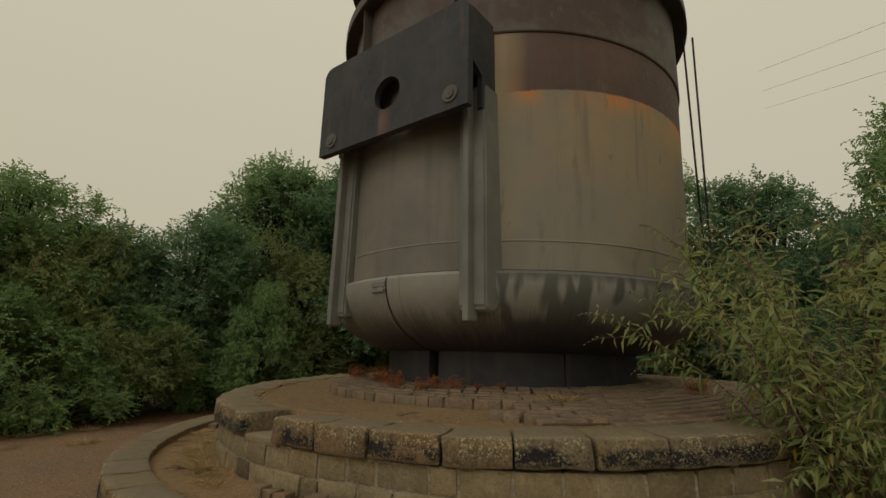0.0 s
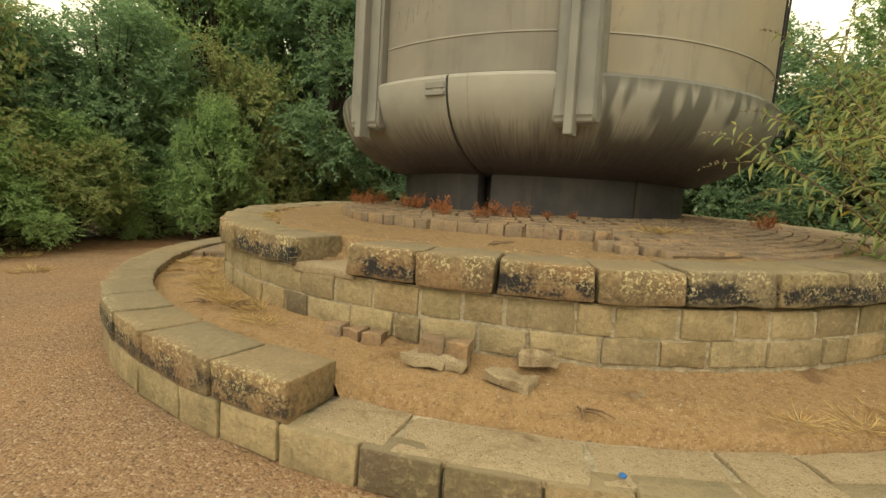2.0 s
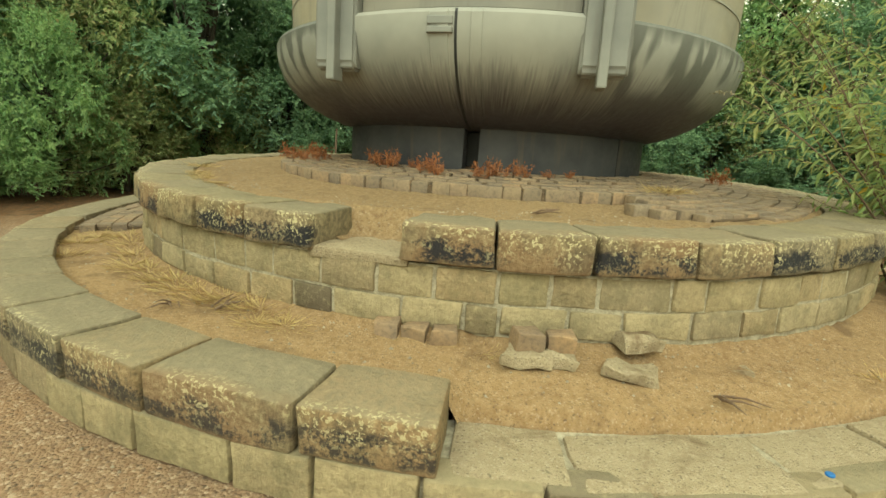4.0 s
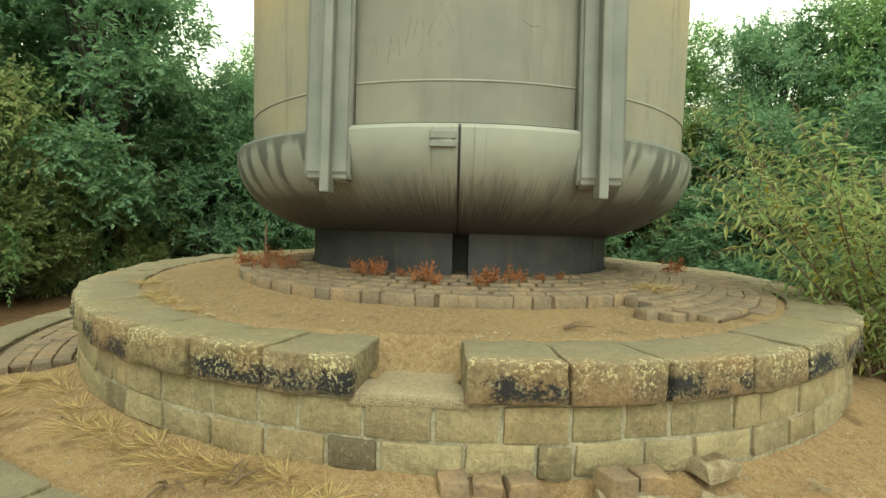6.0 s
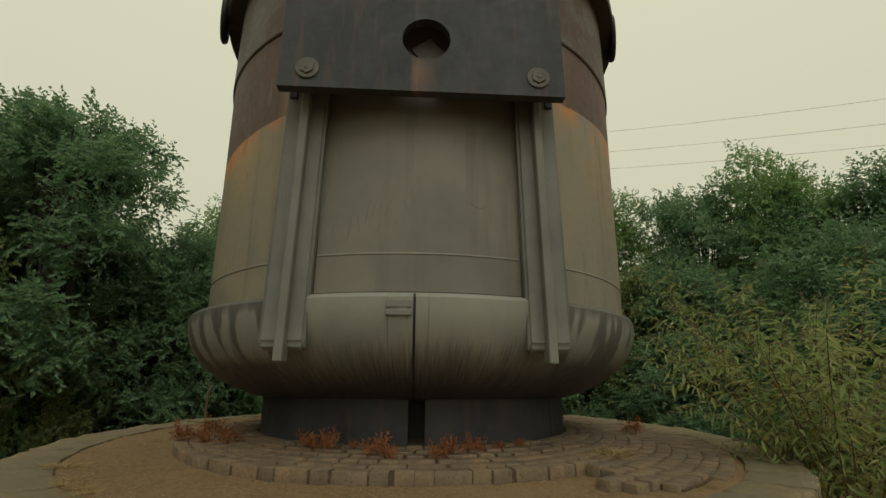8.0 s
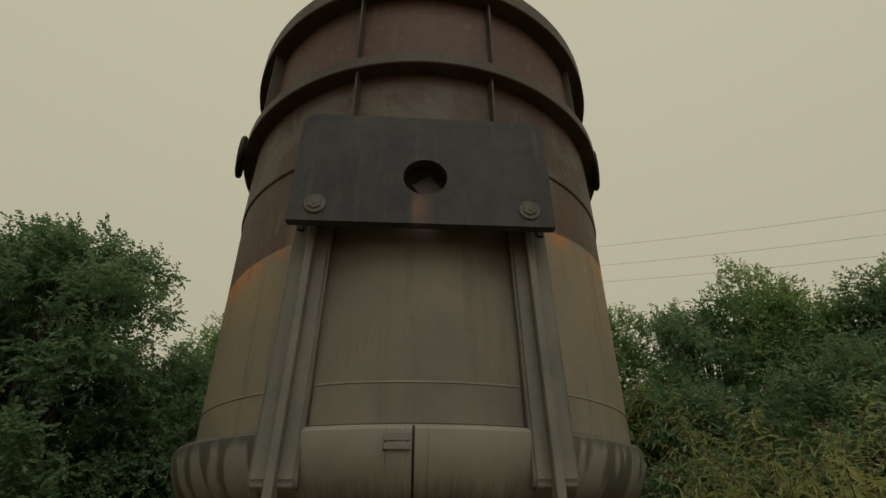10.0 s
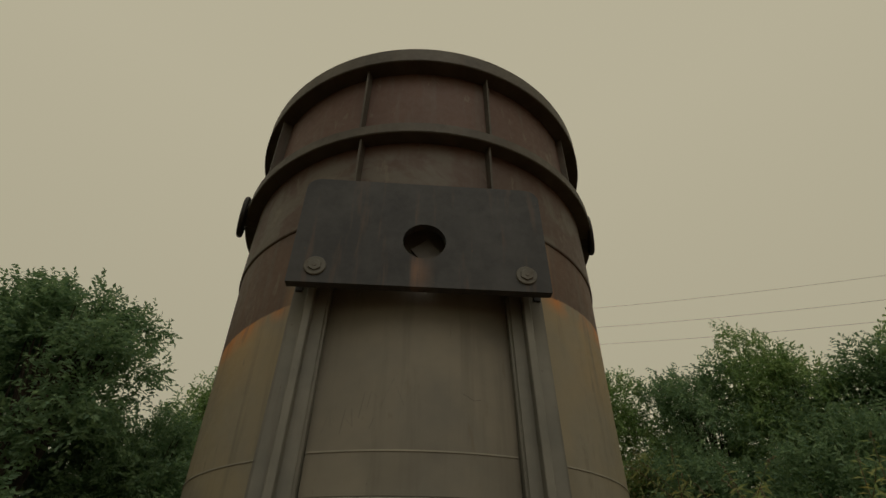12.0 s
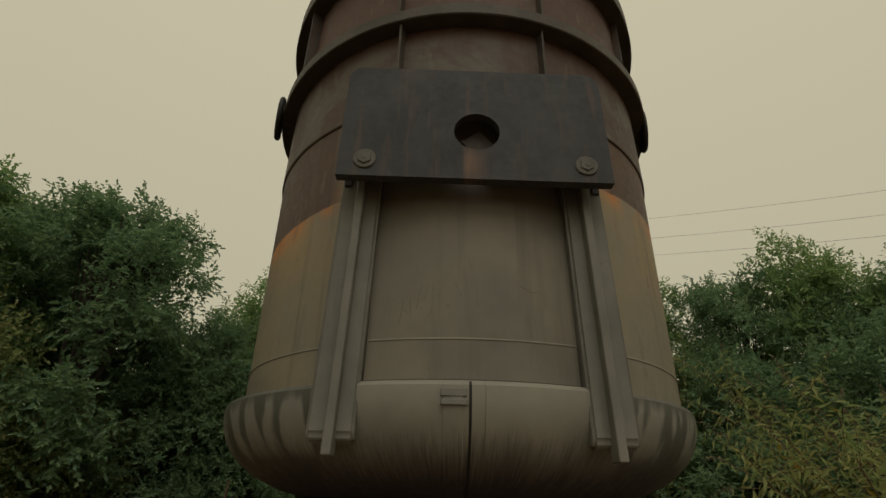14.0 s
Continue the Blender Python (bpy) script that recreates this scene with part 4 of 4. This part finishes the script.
def cane_bush(name, label, seed, canes, height, reach):
    """A butterfly bush: arching canes, paired long leaves, dry flower spikes at the tips."""
    rnd = random.Random(seed)
    root = thing(name, label, "bush", pose(0, 0, 0))
    green, yellow, seeds = [], [], []

    def shoot(bm, p, way, length, thick, leafy, spike):
        n = max(4, int(length / 0.072))
        pts = [p]
        d = way.normalized()
        for k in range(n):
            d = (d + Vector((0, 0, -0.018)) + random_way(rnd) * 0.05).normalized()
            pts.append(pts[-1] + d * length / n)
        tube(bm, pts[::3] + [pts[-1]], [thick * (1 - 0.8 * k / (len(pts[::3]))) for k in range(len(pts[::3]) + 1)], 4)
        for k in range(1, n + 1):
            f = k / n
            if f < leafy:
                continue
            turn = Matrix.Rotation(k * 1.57 + rnd.uniform(-0.3, 0.3), 3, d)
            side = turn @ d.orthogonal().normalized()
            for s in (side, -side):
                ln = rnd.uniform(0.08, 0.155) * (1.1 - 0.4 * f)
                goal = yellow if rnd.random() < 0.035 and f < 0.6 else green
                goal.append((pts[k], s * 0.9 + d * 0.45 + Vector((0, 0, -0.25)), ln, ln * 0.27, Vector((0, 0, 1))))
        if spike:
            q = pts[-1]
            for k in range(26):
                q2 = q + d * 0.008 * k + Vector((0, 0, -0.0006 * k * k * 0.2))
                seeds.append((q2, random_way(rnd, 0.1), 0.034 * (1 - k / 40), 0.016, Vector((0, 0, 1))))
        return pts, d

    for k in range(canes):
        a = 6.283 * k / canes + rnd.uniform(-0.2, 0.2)
        lean = rnd.uniform(0.12, 0.75) * reach
        way = Vector((math.cos(a) * lean - 0.05, math.sin(a) * lean + 0.10, 1))
        ln = height * rnd.uniform(0.7, 1.05) * (1.0 if lean < 0.5 * reach else 0.85)
        p = Vector((math.cos(a) * 0.22 * rnd.random(), math.sin(a) * 0.22 * rnd.random(), -0.03))
        bm = bmesh.new()
        pts, d = shoot(bm, p, way, ln, 0.011, 0.10, True)
        for j in range(8):
            f = rnd.uniform(0.22, 0.92)
            q = pts[int(f * (len(pts) - 1))]
            out = (way.normalized() * 0.6 + random_way(rnd, 0.2) * 0.9).normalized()
            shoot(bm, q, out, rnd.uniform(0.25, 0.65) * (1.25 - 0.5 * f), 0.004, 0.1, rnd.random() < 0.45)
        part("cane", bm, STEM, root)
    for nm, places, material, bend in (("foliage", green, LEAF_BUDD, 0.55), ("yellow_foliage", yellow, LEAF_YELLOW, 0.3), ("seed_plumage", seeds, SEEDHEAD, 0.1)):
        ob = new(nm, leaf_mesh(nm, places, material, rnd, bend))
        ob.parent = root
    return root


def stand(ob, x, y, z=0.0, turn=0.0, s=1.0, sz=None):
    ob.matrix_basis = pose(x, y, z, 0, 0, turn) @ Matrix.Diagonal((s, s, sz or s, 1))


budd = cane_bush("butterfly_bush", "grey-green butterfly bush with dry flower spikes beside the wall", 21, 30, 2.95, 0.57)
stand(budd, *(PLAN @ at(4.22, 66, 0.26)).translation)

tall_a = tree("tree", "tall dark green broadleaf tree behind the shrubs", "tree", 31, 8.0, 2.9, 1.4, 560, 56, 0.125, LEAF_DARK, "trees behind")
tall_b = tree("tree", "broad mid-green tree behind the shrubs", "tree", 32, 7.0, 2.8, 1.0, 560, 56, 0.12, LEAF_MID, "trees behind")
tall_c = tree("tree", "dark green broadleaf tree with an open crown", "tree", 33, 6.2, 2.3, 1.0, 400, 54, 0.115, LEAF_DARK, "trees behind")
bush_a = tree("shrub", "dense mid-green shrub at the edge of the gravel", "shrub", 41, 3.2, 2.0, 0.1, 470, 50, 0.092, LEAF_MID, "shrubs round the clearing")
bush_b = tree("shrub", "dense olive-green shrub at the edge of the gravel", "shrub", 42, 3.0, 1.9, 0.1, 450, 50, 0.09, LEAF_OLIVE, "shrubs round the clearing")
bush_c = tree("shrub", "dark green shrub in the shade of trees", "shrub", 43, 3.4, 1.9, 0.1, 450, 50, 0.09, LEAF_DARK, "shrubs round the clearing")
TALL = {tall_a: 8.0, tall_b: 7.0, tall_c: 6.2, bush_a: 3.2, bush_b: 3.0, bush_c: 3.4}

# kind, x, y, height, width factor
GROVE = [
    (tall_a, -4.9, 17.6, 9.0, 1.15), (tall_b, -8.7, 18.0, 9.3, 1.0), (tall_a, -9.0, 18.6, 8.0, 0.95), (tall_c, -9.8, 15.0, 6.0, 0.9),
    (tall_c, -10.9, 13.4, 5.4, 0.9), (tall_b, -12.0, 11.2, 4.4, 0.8), (tall_c, -12.4, 9.6, 4.7, 0.9), (tall_b, -12.8, 7.6, 5.6, 0.85), (tall_a, -6.6, 21.0, 8.8, 1.0),
    (tall_c, -2.4, 18.2, 6.6, 0.85), (tall_b, -0.4, 20.5, 6.2, 0.9), (tall_a, 2.6, 20.0, 6.8, 0.9), (tall_b, 5.2, 18.6, 7.0, 0.9),
    (tall_a, 7.4, 16.6, 7.0, 0.9), (tall_b, 9.6, 13.2, 6.7, 0.9), (tall_a, 11.6, 10.8, 7.8, 0.85), (tall_b, 13.0, 8.6, 7.2, 0.95),
    (tall_a, 13.2, 6.4, 7.3, 0.9), (tall_b, 13.2, 4.2, 7.1, 0.9), (tall_a, 13.0, 2.0, 7.1, 0.9), (tall_c, 11.6, 15.4, 6.8, 1.0),
]
FRINGE = [
    (bush_a, -9.9, 9.7, 2.5, 0.8), (bush_b, -11.0, 8.2, 3.2, 1.0), (bush_b, -10.9, 11.6, 3.8, 1.05), (bush_a, -9.8, 12.6, 3.2, 0.9), (bush_a, -9.2, 14.6, 3.4, 0.9), (bush_a, -7.4, 14.7, 4.4, 0.85),
    (bush_c, -10.6, 13.8, 4.2, 1.1), (bush_b, -7.3, 16.6, 4.6, 1.15), (bush_a, -8.7, 16.0, 4.8, 1.0), (bush_a, -5.9, 17.6, 4.7, 1.05), (bush_b, -4.6, 18.0, 3.4, 1.0),
    (bush_c, -3.0, 18.0, 3.4, 1.0), (bush_c, -1.2, 18.2, 3.4, 1.0), (bush_a, 0.8, 18.0, 3.0, 0.95), (bush_c, 2.8, 17.6, 3.4, 1.0), (bush_b, 4.8, 16.6, 3.4, 1.0),
    (bush_c, 6.4, 15.2, 3.8, 1.05), (bush_c, 7.6, 13.6, 4.0, 1.05), (bush_b, 8.4, 11.8, 4.4, 1.1), (bush_c, 8.8, 10.0, 4.2, 1.1), (bush_a, 9.2, 8.2, 4.6, 1.15),
    (bush_c, 9.6, 6.4, 4.4, 1.15), (bush_b, 9.4, 4.4, 4.2, 1.1), (bush_a, 9.2, 2.4, 4.0, 1.05), (bush_c, 7.2, 12.2, 2.4, 0.9), (bush_c, 7.6, 9.2, 2.4, 0.95), (bush_c, 7.8, 6.6, 2.6, 0.95),
    (bush_a, -9.4, 10.9, 1.7, 0.7), (bush_b, -9.0, 12.3, 1.8, 0.75), (bush_a, -8.3, 13.9, 1.9, 0.75), (bush_b, -6.4, 15.8, 2.0, 0.8),
    (bush_c, -3.6, 20.4, 5.0, 1.2), (bush_c, -0.6, 21.2, 4.4, 1.2), (bush_c, 2.0, 20.8, 4.4, 1.2), (bush_c, 4.6, 19.6, 4.6, 1.2), (bush_c, 6.9, 17.8, 4.6, 1.2), (bush_c, 9.0, 15.4, 4.6, 1.2), (bush_c, -6.0, 20.6, 5.0, 1.2),
]
rnd = random.Random(77)
for plants in (GROVE, FRINGE):
    used = set()
    for src, x, y, h, w in plants:
        m = pose(x, y, 0, 0, 0, rnd.uniform(0, 360)) @ Matrix.Diagonal((w * rnd.uniform(0.95, 1.1), w * rnd.uniform(0.95, 1.1), h / TALL[src], 1))
        if src in used:
            copy_thing(src, m)
        else:
            used.add(src)
            src.matrix_basis = m


def tuft(name, label, seed, blades, high, spread, material, curl=0.5):
    """A small clump of dry stems and blades."""
    rnd = random.Random(seed)
    places = []
    for k in range(blades):
        a = rnd.uniform(0, 6.283)
        p = Vector((math.cos(a), math.sin(a), 0)) * spread * 0.5 * rnd.random()
        way = Vector((math.cos(a) * curl, math.sin(a) * curl, 1)) + random_way(rnd) * 0.4
        ln = high * rnd.uniform(0.5, 1.1)
        places.append((p, way, ln, 0.0025 + ln * 0.007, Vector((1, 0, 0))))
        if material is RUSTWEED:
            for j in range(7):
                places.append((p + way.normalized() * ln * (0.3 + 0.09 * j), random_way(rnd, 0.2), 0.04, 0.014, Vector((0, 0, 1))))
    ob = new(name, leaf_mesh(name, places, material, rnd, 0.2))
    return tagged(ob, label, "weed" if material is RUSTWEED else "grass tuft", name.replace("_", " ") + "s")


weed = tuft("dry_weed", "red-brown dried weed between the setts at the ladle base", 51, 26, 0.15, 0.22, RUSTWEED)
grass = tuft("straw_tuft", "tuft of dry straw-coloured grass in the gravel", 52, 120, 0.15, 0.30, STRAW, 2.0)
WEEDS = [(2.0, -26, 0.95), (2.0, -22, 0.9), (1.95, -15, 0.45), (2.12, -8.5, 0.9), (2.2, -5.5, 0.6), (2.2, 4.5, 0.7), (2.1, 8, 0.85), (2.05, 13.5, 0.75), (2.0, 21, 0.4), (1.95, 28, 0.4), (2.2, -52, 1.0), (2.35, -60, 0.8), (2.5, -68, 1.0), (2.6, 82, 1.0), (2.3, -80, 0.9)]
TUFTS = [(3.93, -12, 0.9), (3.92, -16, 1.1), (3.93, -20, 1.0), (3.92, -24, 1.2), (3.94, -30, 1.1), (3.93, -37, 1.0), (3.93, -43, 1.1), (3.95, -48, 1.2), (4.2, -49, 1.0), (4.05, -8, 0.8), (3.4, -33, 0.5), (3.4, -39, 0.55), (3.39, -45, 0.6), (5.1, -70, 1.4), (6.6, -58, 1.5), (7.4, -52, 1.6), (8.0, -60, 1.6), (7.7, -66, 1.5), (8.6, -50, 1.6), (2.55, 40, 1.0), (2.5, 44, 1.1), (2.6, 47, 0.8), (3.42, -30, 0.5), (3.42, -36, 0.55), (3.38, -42, 0.6), (3.36, -48, 0.6), (3.95, -14, 0.9), (3.98, -18, 1.0), (4.0, -22, 1.0), (3.98, -27, 0.9), (4.02, -33, 1.0),
         (4.3, -46, 1.0), (4.38, -40, 0.9), (4.1, -10, 0.7), (4.36, 40, 1.0), (4.35, 44, 1.1), (3.95, 7, 0.6), (4.3, 36, 0.8), (3.36, -58, 0.9)]
for src, spots, base in ((weed, WEEDS, sett_height), (grass, TUFTS, None)):
    for k, (r, th, s) in enumerate(spots):
        z = base(r, th) - 0.01 if base else ((sett_height(r, th) if r < 2.6 else platform_height(r, th) + 0.004) if r < 3.5 else terrace_height(r, th) if r < 4.4 else -0.01)
        m = PLAN @ at(r, th, z, rnd.uniform(0, 360)) @ Matrix.Diagonal((s, s, s * (1.25 if base else 0.85), 1))
        if k == 0:
            src.matrix_basis = m
        else:
            copy_thing(src, m)

# ---- overhead wires far off ----
for k, drop in enumerate((0.0, 3.6, 6.6)):
    a, b = Vector((43.0, 72.0, 47.0 - drop)), Vector((77.0, -25.0, 29.0 - drop * 0.8))
    bm = bmesh.new()
    pts = [a.lerp(b, t / 16) - Vector((0, 0, 2.0 * math.sin(math.pi * t / 16))) for t in range(17)]
    tube(bm, pts, [0.018] * 17, 4)
    tagged(new("overhead_wire", mesh_of("overhead_wire", bm, DARK)), "thin dark overhead wire far behind the trees", "wire", "overhead wires")

# ---- small things ----
bm = bmesh.new()
tube(bm, [(0, 0, -0.2), (0.02, 0.01, 0.6), (0.0, 0.03, 1.15), (0.03, 0.02, 1.7)], [0.03, 0.028, 0.026, 0.022], 8)
stake = new("wooden_stake", mesh_of("wooden_stake", bm, STEM, True))
stake.matrix_world = pose(-1.8, 15.5, 0, 2, -2, 0)
tagged(stake, "thin bare wooden stake in front of the shrubs", "stake")


def twig(seed):
    rnd = random.Random(seed)
    bm = bmesh.new()
    for k in range(5):
        a = Vector((0, 0, 0.012)) + Vector((rnd.uniform(-0.05, 0.05), rnd.uniform(-0.03, 0.03), 0))
        e = a + Vector((rnd.uniform(0.08, 0.2), rnd.uniform(-0.08, 0.08), rnd.uniform(0.0, 0.04)))
        tube(bm, [a, a.lerp(e, 0.5) + Vector((0, 0, 0.012)), e], [0.006, 0.005, 0.002], 5)
    return mesh_of("dead_twig", bm, STEM, True)


twig_mesh = twig(5)
for r, th, z, spin in ((4.14, -18.5, 0.335, 40), (4.10, -15.0, 0.335, 170), (3.1, 12.0, 0.93, 80), (4.25, 22.0, 0.27, 10)):
    ob = new("dead_twig", twig_mesh)
    ob.matrix_world = PLAN @ at(r, th, z, spin)
    tagged(ob, "dead brown twig lying on the gravel", "twig", "dead twigs")

CAP_BLUE = steel_material("blue_plastic", (0.02, 0.10, 0.30), (0.03, 0.13, 0.36), (0.05, 0.08, 0.15), 0.1, 0.4)
bm = bmesh.new()
disc(bm, pose(0, 0, 0), 0.016, 0.012, 18, 0.003)
lid = new("bottle_cap", mesh_of("bottle_cap", bm, CAP_BLUE, True))
lid.matrix_world = PLAN @ at(4.74, 22.9, 0.225, 0)
tagged(lid, "small blue plastic bottle cap on a flagstone", "bottle cap")

PALE_STONE = sett_material("pale_pebbles", [(0.40, 0.34, 0.25), (0.32, 0.27, 0.19), (0.26, 0.19, 0.12)])
rnd = random.Random(91)
verts, faces = [], []
for k in range(900):
    r, th = rnd.choice(((rnd.uniform(3.9, 4.38), rnd.uniform(-50, 60)), (rnd.uniform(2.95, 3.38), rnd.uniform(-90, 25)), (rnd.uniform(4.85, 6.6), rnd.uniform(-60, 20))))
    z = platform_height(r, th) if r < 3.5 else (terrace_height(r, th) if r < 4.5 else 0.0)
    s = rnd.uniform(0.005, 0.014)
    m = at(r, th, z, rnd.uniform(0, 360))
    n = len(verts)
    verts += [tuple(m @ Vector(v)) for v in ((s, 0, 0), (0, s * 0.8, 0.001), (-s, 0, 0), (0, -s * 0.7, 0), (s * 0.1, 0, s * 0.9))]
    faces += [(n, n + 1, n + 4), (n + 1, n + 2, n + 4), (n + 2, n + 3, n + 4), (n + 3, n, n + 4)]
me = bpy.data.meshes.new("scattered_pebbles")
me.from_pydata(verts, [], faces)
me.materials.append(PALE_STONE)
pebbles = new("scattered_pebbles", me)
pebbles.matrix_world = PLAN
tagged(pebbles, "pale pebbles scattered over the gravel", "pebbles", kind="stuff")
